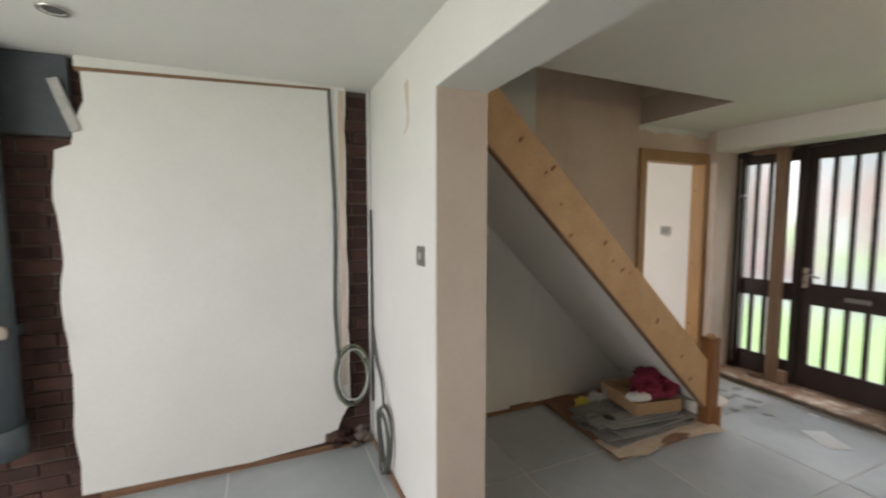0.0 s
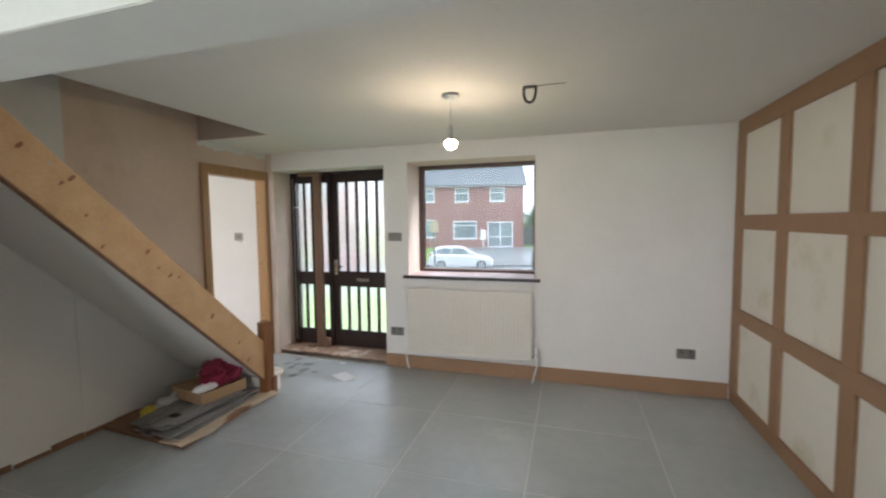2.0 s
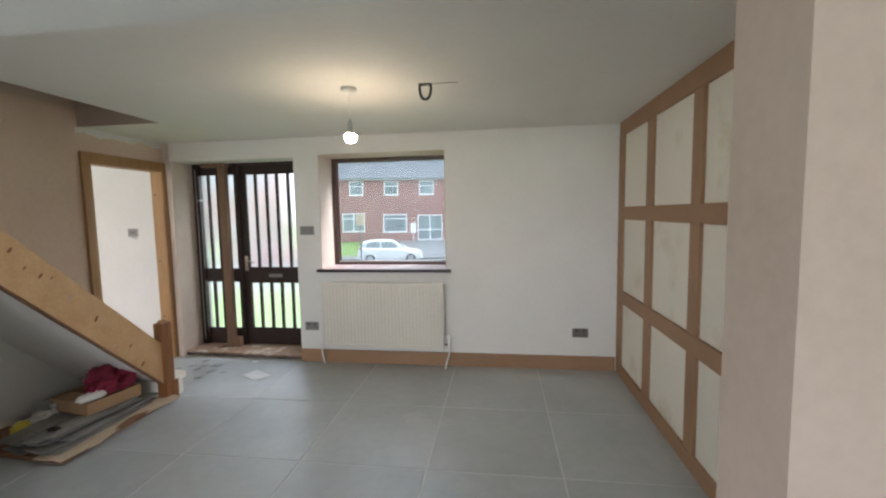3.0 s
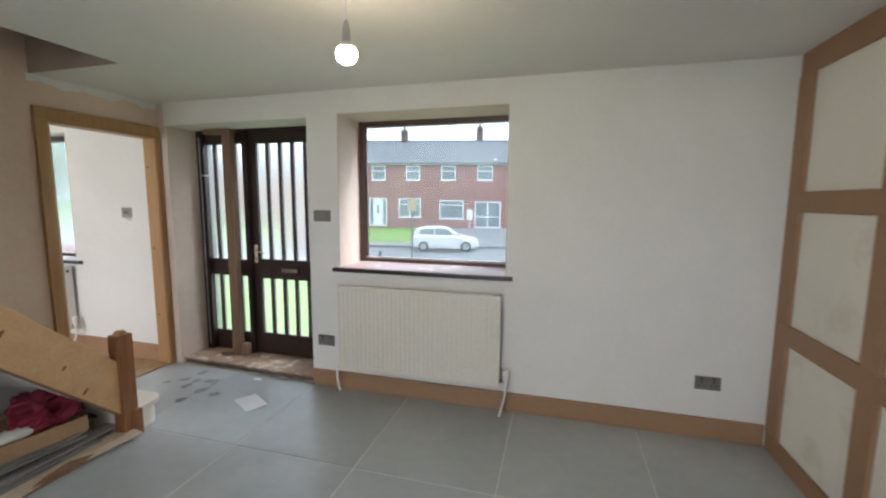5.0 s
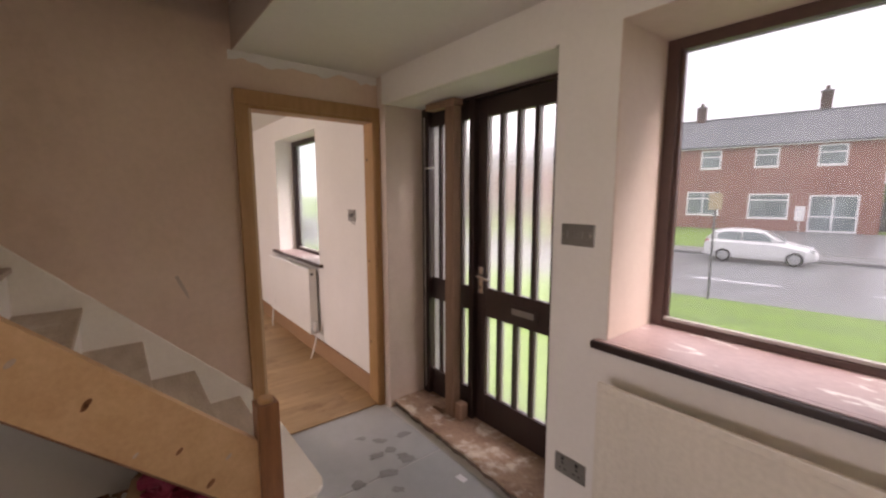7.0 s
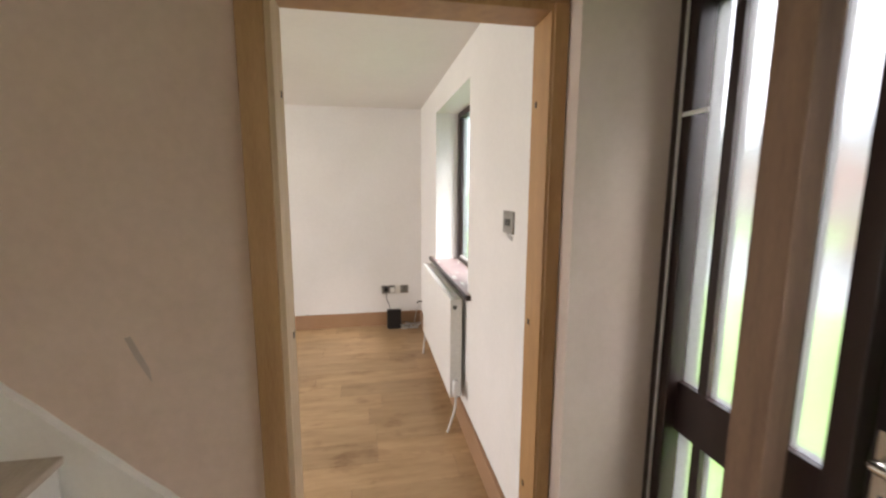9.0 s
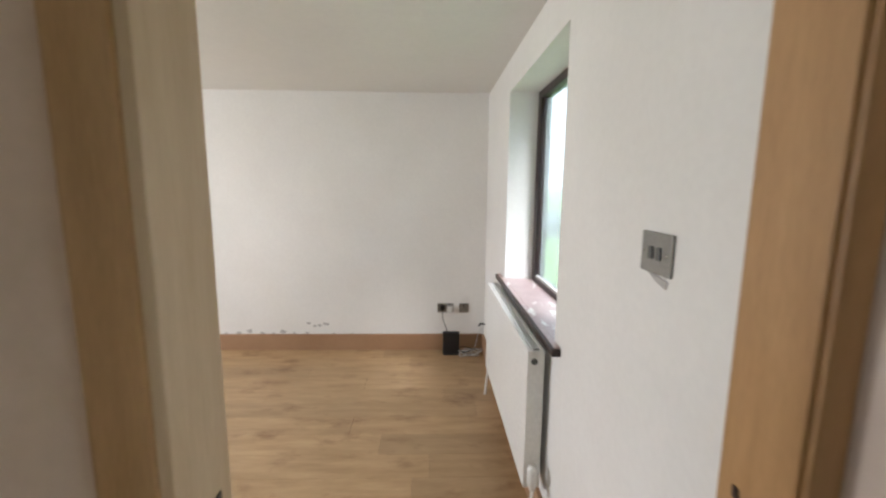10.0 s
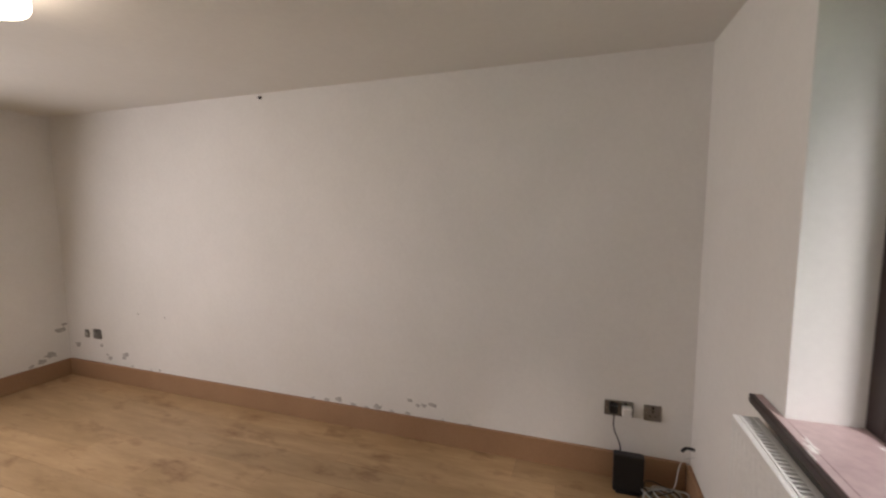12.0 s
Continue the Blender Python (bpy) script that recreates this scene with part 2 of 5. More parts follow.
# Dark tints dim the outdoor view; indoor daylight skips the panes.
DIMMED_CLEAR = pane_glass("dimmed_hazy_window_glass", haze_dirt=0.04, tint=(0.350, 0.376, 0.388))
MISTED = pane_glass("misted_window_glass", rough=0.20, haze_dirt=0.21, tint=(0.36, 0.41, 0.42))
FROST = pane_glass("rippled_obscure_glass", rough=0.44, ripple=0.5, haze_dirt=0.10, tint=(0.62, 0.64, 0.64))
BULBGLOW = glow("lit_bulb", (1.0, 0.78, 0.50), BULB)
DRUMGLOW = glow("lit_glass_shade", (1.0, 0.86, 0.66), DRUM)
GRASS = surface("lawn_grass", (0.085, 0.17, 0.02), (0.17, 0.30, 0.04), 0.9, 1.2, 40, 0.4, 0.02)
ASPHALT = surface("wet_asphalt", (0.13, 0.142, 0.147), (0.185, 0.197, 0.20), 0.35, 0.8, 50, 0.2, 0.004)
SLAB = surface("wet_concrete_paving", (0.12, 0.125, 0.13), (0.18, 0.185, 0.185), 0.5, 0.8, 40, 0.2, 0.004)
# Roof grey, like the asphalt, is lightened to carry outdoor haze.
ROOF = surface("grey_concrete_roof_tile", (0.10, 0.112, 0.122), (0.145, 0.158, 0.168), 0.9, 1.0, 2.5, 0.0, speckle=0.2)
HOUSEBRICK = brick_wall_material("red_house_brick")
UPVC = surface("white_upvc", (0.76, 0.76, 0.76), (0.82, 0.82, 0.82), 0.35, 2, 60, 0.02, 0.001)
DARKPANE = surface("dark_far_glass", (0.10, 0.14, 0.145), (0.26, 0.32, 0.33), 0.08, 0.8, 6, 0.0)
FENCE = surface("weathered_fence", (0.07, 0.075, 0.08), (0.12, 0.125, 0.13), 0.85, 2, 20, 0.2, 0.004)
LEAF = surface("tree_leaf", (0.05, 0.10, 0.03), (0.10, 0.17, 0.05), 0.7, 2, 12, 0.0, piece=0.0)
# Bluish grey lightened so outdoor haze lies in the bin's colour.
BINGREY = surface("hazy_grey_bin", (0.2, 0.24, 0.26), (0.28, 0.32, 0.34), 0.6, 3, 40, 0.03, 0.001)
BARK = surface("tree_bark", (0.07, 0.055, 0.04), (0.13, 0.1, 0.08), 0.9, 6, 40, 0.4, 0.01)
CARWHITE = surface("white_car_paint", (0.62, 0.63, 0.63), (0.70, 0.71, 0.71), 0.2, 2, 60, 0.0)
CARRED = surface("red_car_paint", (0.20, 0.015, 0.025), (0.27, 0.025, 0.035), 0.2, 2, 60, 0.0)
CARDARK = surface("dark_car_paint", (0.03, 0.035, 0.045), (0.05, 0.055, 0.065), 0.2, 2, 60, 0.0)
TYRE = surface("tyre_rubber", (0.012, 0.012, 0.013), (0.022, 0.022, 0.023), 0.8, 8, 60, 0.1, 0.002)
ALLOY = surface("alloy_wheel", (0.35, 0.36, 0.37), (0.45, 0.46, 0.47), 0.35, 8, 60, 0.0, metal=0.7)
LAMPGLASS = surface("headlamp_glass", (0.5, 0.52, 0.54), (0.62, 0.64, 0.66), 0.15, 8, 60, 0.0)
LAMPRED = surface("tail_lamp", (0.3, 0.01, 0.01), (0.4, 0.02, 0.02), 0.2, 8, 60, 0.0)
TAN = surface("tan_sign_plate", (0.4, 0.3, 0.2), (0.5, 0.4, 0.28), 0.5, 4, 60, 0.0)


# ---- building helpers ----
BASE = {}


def bx(bm, x0, x1, y0, y1, z0, z1, bevel=0.0):
    r = bmesh.ops.create_cube(bm, size=1, matrix=Matrix.Translation(((x0 + x1) / 2, (y0 + y1) / 2, (z0 + z1) / 2)) @ Matrix.Diagonal((x1 - x0, y1 - y0, z1 - z0, 1)))
    if bevel:
        es = list({e for v in r["verts"] for e in v.link_edges})
        bmesh.ops.bevel(bm, geom=es, offset=bevel, segments=2, profile=0.6, affect="EDGES")
    return bm


def boxed(x0, x1, y0, y1, z0, z1, bevel=0.0):
    return bx(bmesh.new(), x0, x1, y0, y1, z0, z1, bevel)


def turned(bm, m):
    bmesh.ops.transform(bm, matrix=m, verts=bm.verts)
    return bm


def rod(bm, a, b, r, n=10, r2=None):
    a, b = Vector(a), Vector(b)
    d = b - a
    bmesh.ops.create_cone(bm, cap_ends=True, segments=n, radius1=r, radius2=r if r2 is None else r2, depth=d.length,
                          matrix=Matrix.Translation((a + b) / 2) @ d.to_track_quat("Z", "Y").to_matrix().to_4x4())
    return bm


def tube(bm, pts, r, n=6):
    """A round cable through points, smoothed between them."""
    pts = [Vector(p) for p in pts]
    fine = []
    for i in range(len(pts) - 1):
        p0, p1, p2, p3 = pts[max(i - 1, 0)], pts[i], pts[i + 1], pts[min(i + 2, len(pts) - 1)]
        for k in range(5):
            s = k / 5
            fine.append(0.5 * (2 * p1 + (p2 - p0) * s + (2 * p0 - 5 * p1 + 4 * p2 - p3) * s * s + (3 * p1 - p0 - 3 * p2 + p3) * s ** 3))
    fine.append(pts[-1])
    rings = []
    side = None
    for i, p in enumerate(fine):
        d = (fine[min(i + 1, len(fine) - 1)] - fine[max(i - 1, 0)]).normalized()
        if side is None:
            side = d.orthogonal().normalized()
        side = (side - d * side.dot(d)).normalized()
        up = d.cross(side)
        rings.append([bm.verts.new(p + (side * math.cos(2 * math.pi * k / n) + up * math.sin(2 * math.pi * k / n)) * r) for k in range(n)])
    for a, b in zip(rings, rings[1:]):
        for k in range(n):
            bm.faces.new((a[k], a[(k + 1) % n], b[(k + 1) % n], b[k]))
    bm.faces.new(rings[0][::-1])
    bm.faces.new(rings[-1])
    return bm


def lathe(bm, profile, centre, n=24):
    rings = [[bm.verts.new((centre[0] + r * math.cos(2 * math.pi * k / n), centre[1] + r * math.sin(2 * math.pi * k / n), centre[2] + z)) for k in range(n)] for r, z in profile]
    for a, b in zip(rings, rings[1:]):
        for k in range(n):
            bm.faces.new((a[k], a[(k + 1) % n], b[(k + 1) % n], b[k]))
    bm.faces.new(rings[0][::-1])
    bm.faces.new(rings[-1])
    return bm


def prism(outline, axis, lo, hi):
    """A solid from a flat outline, drawn out along an axis."""
    bm = bmesh.new()
    place = {"x": lambda p, d: (d, p[0], p[1]), "y": lambda p, d: (p[0], d, p[1]), "z": lambda p, d: (p[0], p[1], d)}[axis]
    a = [bm.verts.new(place(p, lo)) for p in outline]
    b = [bm.verts.new(place(p, hi)) for p in outline]
    n = len(outline)
    bm.faces.new(a)
    bm.faces.new(b[::-1])
    for i in range(n):
        bm.faces.new((a[i], b[i], b[(i + 1) % n], a[(i + 1) % n]))
    bmesh.ops.recalc_face_normals(bm, faces=bm.faces)
    return bm


def mesh_of(name, bm, material, smooth=False):
    me = bpy.data.meshes.new(name)
    bmesh.ops.recalc_face_normals(bm, faces=bm.faces)
    bm.to_mesh(me)
    bm.free()
    me.materials.append(material)
    if smooth:
        for f in me.polygons:
            f.use_smooth = True
    return me


def thing(name, label, category, at, group="", kind=""):
    ob = new(name)
    ob.location = at
    BASE[ob] = Vector(at)
    return tagged(ob, label, category, group, kind)


def part(name, bm, material, parent, label="", smooth=False):
    base = BASE[parent]
    bmesh.ops.translate(bm, vec=-base, verts=bm.verts)
    ob = new(name, mesh_of(name, bm, material, smooth))
    ob.parent = parent
    BASE[ob] = base
    return tagged(ob, label)


def solid(name, bm, material, label="", category="", group="", kind="", smooth=False, at=None):
    """A thing that is one mesh."""
    if at is None:
        at = Vector((0, 0, 0))
    bmesh.ops.translate(bm, vec=-Vector(at), verts=bm.verts)
    ob = new(name, mesh_of(name, bm, material, smooth))
    ob.location = at
    BASE[ob] = Vector(at)
    return tagged(ob, label, category, group, kind)


def structure(name, bm, material, label="", category=""):
    return solid(name, bm, material, label, category, kind="structure")


def blob(bm, centre, size, rough, seed, cuts=3, flat=None):
    """A lumpy soft form."""
    r = bmesh.ops.create_icosphere(bm, subdivisions=cuts, radius=1.0)
    for v in r["verts"]:
        n = noise.noise(v.co * 1.7 + Vector((seed, 0, 0))) + 0.5 * noise.noise(v.co * 4.0 + Vector((0, seed, 0)))
        co = v.co * (1 + rough * n)
        p = Vector(centre) + Vector((co.x * size[0], co.y * size[1], co.z * size[2]))
        if flat is not None:
            p.z = max(p.z, flat)
        v.co = p
    return bm


# ---- plan ----
XW, XE, YF, H = -1.938, 2.70, 3.972, 2.295
YO = 4.42                       # outer face of the front wall
NIB0, NIB1, NIBX, NIBXE, SOFFIT = 0.757, 0.99, -0.853, 2.10, 2.022
RY = -2.95                      # rear wall of the back room
R2W, R2E, R2N, R2S, R2F, R2H = -5.146, -2.032, 3.984, -0.99, 0.012, 2.30
R2O = 4.245                     # outer face of the second room
D0, D1, DH = 3.188, 3.943, 2.0  # inner doorway
RX0, RX1, RZ = -1.84, -0.46, 2.11  # front door recess
WX0, WX1, WZ0, WZ1 = -0.200, 1.078, 0.945, 2.125
VX0, VX1, VZ0, VZ1 = -4.17, -3.03, 0.873, 2.10
WELLX, WELLY, UP = -1.16, 3.115, 4.7

# ---- structure: walls, ceilings, floors ----
bm = bmesh.new()
bx(bm, RX1, WX0, YF, YO, -0.1, H)
bx(bm, WX1, XE + 0.1, YF, YO, -0.1, H)
bx(bm, WX0, WX1, YF, YO, -0.1, WZ0)
bx(bm, WX0, WX1, YF, YO, WZ1, H)
bx(bm, RX0, RX1, YF, YO, RZ, H)
structure("wall_north", bm, PAINT, "white painted front wall with window and door openings", "wall")
structure("wall_door_reveal", boxed(R2E, RX0, 3.996, YO, -0.1, H), SKIM, "pinkish plastered side wall of the front door recess", "wall")
bm = bmesh.new()
bx(bm, R2E, XW, 2.02, D0 - 0.03, -0.1, H)
bx(bm, R2E, XW, D0 - 0.03, D1 + 0.03, DH + 0.028, H)
bx(bm, R2E, XW, D1 + 0.03, 3.996, -0.1, H)
bx(bm, R2E, XW, 2.02, WELLY, H, UP)
structure("wall_west", bm, PLASTER, "bare pinkish brown plaster wall beside the stairs", "wall")
bm = bmesh.new()
bx(bm, R2E, XW, NIB1, 2.02, -0.1, UP)

structure("wall_west_stair", bm, PAINT, "white painted wall behind the staircase", "wall")
# painted skin on the plaster wall below the flight
structure("wall_under_stair", prism([(2.02, 0.002), (2.98, 0.002), (2.98, 0.13), (2.02, 1.09)], "x", XW, XW + 0.003), PAINT,
          "off-white wall surface under the staircase", "wall")
# back room, west side: white panel between two strips of stripped brick
bm = bmesh.new()
bx(bm, R2E - 0.12, XW - 0.06, RY, NIB0, -0.1, H)
structure("wall_west_backing", bm, MORTAR, "dusty mortar behind the stripped brickwork", "wall")
random.seed(4)
edge = [(-0.825 + 0.03 * (1 - i / 22) ** 2 + random.uniform(-0.008, 0.008) + 0.006 * math.sin(i * 0.9), 0.05 + i * 1.78 / 22) for i in range(23)]
edge += [(-0.75, 1.86), (-0.73, 1.98), (-0.69, 2.08), (-0.70, H)]
right = [(0.595 + random.uniform(-0.006, 0.006), H - i * 2.0 / 16) for i in range(17)] + [(0.54, 0.20), (0.50, 0.09), (0.42, 0.06)]
structure("wall_west_panel", prism(edge + right + [(0.0, 0.035), (-0.5, 0.045)], "x", XW - 0.06, XW), PAINT,
          "white plastered panel with ragged broken edges", "wall")
strip = [(0.552 + random.uniform(-0.006, 0.006), 0.42 + i * 1.86 / 14) for i in range(15)] + [(0.588, H - 0.02), (0.586, 0.42)]
structure("trim_chase_edge", prism(strip, "x", XW + 0.0004, XW + 0.005), SKIM, "beige undercoat strip along the broken plaster edge", "trim")
structure("wall_west_rear", boxed(R2E - 0.12, XW, RY, -1.20, -0.1, H), PAINT, "white painted back room wall", "wall")
bm = bmesh.new()
bx(bm, XW - 0.06, NIBX, NIB0, NIB1, -0.1, H)
structure("wall_nib_west", bm, SKIM, "pale pinkish plastered end of the removed wall", "wall")
structure("wall_nib_west_face", boxed(XW - 0.05, NIBX - 0.002, NIB0 - 0.004, NIB0, 0.0, H), PAINT, "white painted face of the wall stub", "wall")
# Darker plaster offsets the rear lamp falling on this stub's south face.
structure("wall_nib_east", boxed(NIBXE, XE, NIB0, NIB1, -0.1, H), PLASTER_DARKER, "bare pinkish plaster wall stub", "wall")
bm = boxed(NIBX, NIBXE, NIB0, NIB1, SOFFIT, H)
structure("ceiling_beam", bm, CEIL, "boxed white beam across the opening", "beam")
structure("wall_nib_beam_face", boxed(NIBX, NIBXE, NIB0 - 0.004, NIB0, SOFFIT + 0.002, H), PAINT, "white painted beam face", "wall")
structure("wall_east", boxed(XE, XE + 0.12, RY, YO, -0.1, H), CREAMPANEL, "cream painted side wall with damp marks", "wall")
bm = bmesh.new()
bx(bm, R2E, -0.9, RY - 0.3, RY, -0.1, H)
bx(bm, 1.5, XE + 0.12, RY - 0.3, RY, -0.1, H)
bx(bm, -0.9, 1.5, RY - 0.3, RY, -0.1, 0.9)
bx(bm, -0.9, 1.5, RY - 0.3, RY, 2.1, H)
structure("wall_south", bm, PAINT, "white painted rear wall with a window", "wall")
bm = bmesh.new()
bx(bm, WX0 + 0.0005, WX0 + 0.004, YF + 0.001, 4.314, WZ0 + 0.031, WZ1 - 0.004)
bx(bm, WX1 - 0.004, WX1 - 0.0005, YF + 0.001, 4.314, WZ0 + 0.031, WZ1 - 0.004)
bx(bm, WX0 + 0.004, WX1 - 0.004, YF + 0.001, 4.314, WZ1 - 0.004, WZ1 - 0.0005)
structure("trim_window_reveal", bm, SKIM, "pinkish bare plaster reveal round the window", "reveal")
# second room
bm = bmesh.new()
bx(bm, R2W - 0.1, VX0, R2N, R2O, -0.1, R2H)
bx(bm, VX1, R2E, R2N, R2O, -0.1, R2H)
bx(bm, VX0, VX1, R2N, R2O, -0.1, VZ0)
bx(bm, VX0, VX1, R2N, R2O, VZ1, R2H)
structure("wall_room_north", bm, PAINT, "white painted wall with a window, second room", "wall")
structure("wall_room_west", boxed(R2W - 0.1, R2W, R2S - 0.3, R2N, -0.1, R2H), PAINT, "white painted wall, damp above the skirting", "wall")
bm = bmesh.new()
bx(bm, R2W, -3.85, R2S - 0.3, R2S, -0.1, R2H)
bx(bm, -2.35, R2E, R2S - 0.3, R2S, -0.1, R2H)
bx(bm, -3.85, -2.35, R2S - 0.3, R2S, -0.1, 0.75)
bx(bm, -3.85, -2.35, R2S - 0.3, R2S, 2.1, R2H)
structure("wall_room_south", bm, PAINT, "white painted end wall, second room", "wall")
bm = bmesh.new()
bx(bm, R2E - 0.004, R2E, R2S, D0 - 0.07, R2F, R2H)
bx(bm, R2E - 0.004, R2E, D0 - 0.07, R2N, DH + 0.07, R2H)
structure("wall_room_east", bm, PAINT, "white painted partition wall, second room", "wall")
# ceilings
bm = bmesh.new()
bx(bm, WELLX, XE + 0.12, RY - 0.3, YO, H, H + 0.22)
bx(bm, R2E, WELLX, WELLY, YO, H, H + 0.22)
bx(bm, R2E - 0.12, WELLX, RY - 0.3, NIB1, H, H + 0.22)
structure("ceiling", bm, CEIL, "white painted plaster ceiling", "ceiling")
structure("ceiling_room", boxed(R2W - 0.1, R2E, R2S - 0.3, YO, R2H, R2H + 0.2), CEIL, "white painted ceiling, second room", "ceiling")
# stairwell above
bm = bmesh.new()
bx(bm, WELLX, WELLX + 0.1, NIB1 - 0.1, WELLY + 0.1, H + 0.22, UP)
bx(bm, R2E, WELLX, WELLY, WELLY + 0.1, H + 0.22, UP)
bx(bm, R2E, WELLX, NIB1 - 0.1, NIB1, H + 0.22, UP)
bx(bm, R2E, WELLX + 0.1, NIB1 - 0.1, WELLY + 0.1, UP, UP + 0.1)
structure("wall_stairwell", bm, SKIM, "plastered stairwell walls above the ceiling", "wall")
# This darker face holds the stairwell's shade in its colour.
structure("trim_stairwell", boxed(XW + 0.001, WELLX - 0.001, WELLY - 0.004, WELLY - 0.0005, H + 0.001, H + 0.22), PLASTER_DARKER, "bare plaster trimmer face, stairwell shade put into its darker colour", "trim")
# torn strip of old plaster over the inner doorway
random.seed(7)
lower = [(3.09 + i * 0.9 / 24, 2.252 + 0.012 * math.sin(i * 0.8) + random.uniform(-0.013, 0.011)) for i in range(25)]
structure("trim_plaster_edge", prism([(3.09, H)] + lower + [(3.99, H)], "x", XW, XW + 0.006), PAINT, "ragged white plaster edge above the doorway", "trim")
lip = [(RX0 + 0.02 + i * 1.34 / 26, YF + 0.05 + 0.012 * math.sin(i * 1.1) + random.uniform(-0.012, 0.012)) for i in range(27)]
structure("trim_recess_edge", prism([(RX0 + 0.02, YF + 0.003)] + lip + [(RX0 + 1.36, YF + 0.003)], "z", RZ - 0.005, RZ - 0.0005), CEIL, "ragged plaster lip over the front door recess", "trim")
structure("roof_over", boxed(-6.0, XE + 0.6, RY - 0.8, YO + 0.5, UP + 0.12, UP + 0.3), ROOF, "roof above the house", "roof")

# skirtings
bm = bmesh.new()
bx(bm, RX1 + 0.004, XE - 0.03, YF - 0.018, YF - 0.0005, 0.001, 0.135, 0.003)
structure("baseboard_front", bm, MDF, "brown unpainted board skirting", "skirting")
bm = bmesh.new()
bx(bm, R2W + 0.0005, R2W + 0.02, R2S, R2N - 0.02, R2F, R2F + 0.15, 0.003)
bx(bm, R2W + 0.02, R2E - 0.005, R2N - 0.02, R2N - 0.0005, R2F, R2F + 0.15, 0.003)
bx(bm, R2W + 0.02, R2E - 0.005, R2S + 0.0005, R2S + 0.02, R2F, R2F + 0.15, 0.003)
structure("baseboard_room", bm, MDF, "brown unpainted board skirting, second room", "skirting")
structure("baseboard_nib", boxed(XW + 0.02, NIBX - 0.01, NIB0 - 0.02, NIB0 - 0.005, 0.0, 0.035, 0.003), PLYBASE, "brown timber strip at the wall foot", "skirting")
random.seed(9)
bm = bmesh.new()
for i in range(9):
    y = 1.02 + i * 0.2
    bx(bm, XW + 0.001, XW + 0.012 + random.uniform(0, 0.012), y, y + 0.19, 0.0, random.uniform(0.02, 0.06), 0.003)
structure("baseboard_stair", bm, PLYBASE, "broken brown skirting remains under the stairs", "skirting")
structure("baseboard_panel", prism([(-0.72, 0.0), (0.5, 0.0), (0.5, 0.03), (0.0, 0.03), (-0.72, 0.04)], "x", XW - 0.05, XW - 0.012), PLYBASE,
          "brown timber strip below the white panel", "skirting")

structure("trim_ceiling_strip", prism([(-0.72, 2.222), (0.50, 2.268), (0.50, 2.282), (-0.72, 2.240)], "x", XW - 0.03, XW + 0.006), PLYBASE, "brown batten edge between panel and ceiling", "trim")
structure("ceiling_edge", prism([(-0.72, 2.240), (0.50, 2.282), (0.50, H - 0.0005), (-0.72, H - 0.0005)], "x", XW - 0.03, XW + 0.004), CEIL, "white ceiling board edge", "ceiling")

# framed panelling on the east wall
pan = thing("wall_panelling", "brown board strips framing cream wall panels", "panelling", (XE, 2.5, 0), kind="structure")
for y in (3.905, 3.20, 2.47, 1.745, 1.055):
    part("stile", boxed(XE - 0.02, XE - 0.0005, y - 0.06, y + (0.072 if y > 3.8 else 0.06), 0.10, 2.175, 0.002), MDF, pan)
for z0, z1 in ((0.0, 0.10), (0.685, 0.795), (1.435, 1.545), (2.175, H)):
    part("rail", boxed(XE - 0.0235, XE - 0.001, NIB1 + 0.002, YF - 0.019, z0, z1, 0.002), MDF, pan)

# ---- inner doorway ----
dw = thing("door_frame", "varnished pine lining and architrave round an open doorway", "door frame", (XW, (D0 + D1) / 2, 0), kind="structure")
# Left jamb takes the lit wood, right the browner: uneven light as colour.
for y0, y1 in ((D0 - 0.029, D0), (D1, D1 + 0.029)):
    part("jamb", boxed(R2E - 0.012, XW + 0.022, y0, y1, 0.0, DH, 0.002), LIT_JAMB if y0 < D0 else FRAME_PINE, dw)
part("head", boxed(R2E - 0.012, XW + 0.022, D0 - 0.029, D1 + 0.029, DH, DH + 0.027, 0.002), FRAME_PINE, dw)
for x0, x1 in ((XW + 0.001, XW + 0.030), (R2E - 0.022, R2E - 0.005)):
    part("architrave", boxed(x0, x1, D0 - 0.086, D0 - 0.016, 0.0, DH + 0.02, 0.004), FRAME_PINE, dw)
    part("architrave", boxed(x0, x1, D1 + 0.008, min(D1 + 0.052, (3.995 if x0 > -2 else R2N - 0.001)), 0.0, DH + 0.02, 0.004), FRAME_PINE, dw)
    part("architrave", boxed(x0, x1, D0 - 0.086, min(D1 + 0.052, (3.995 if x0 > -2 else R2N - 0.001)), DH + 0.02, DH + 0.097, 0.004), FRAME_PINE, dw)
for y in (D0 + 0.0002, D1 - 0.0022):
    for z in (0.45, 1.05, 1.75):
        part("screw_hole", boxed(-2.012, -2.0, y, y + 0.002, z, z + 0.018, 0.0), DARKWOOD, dw)


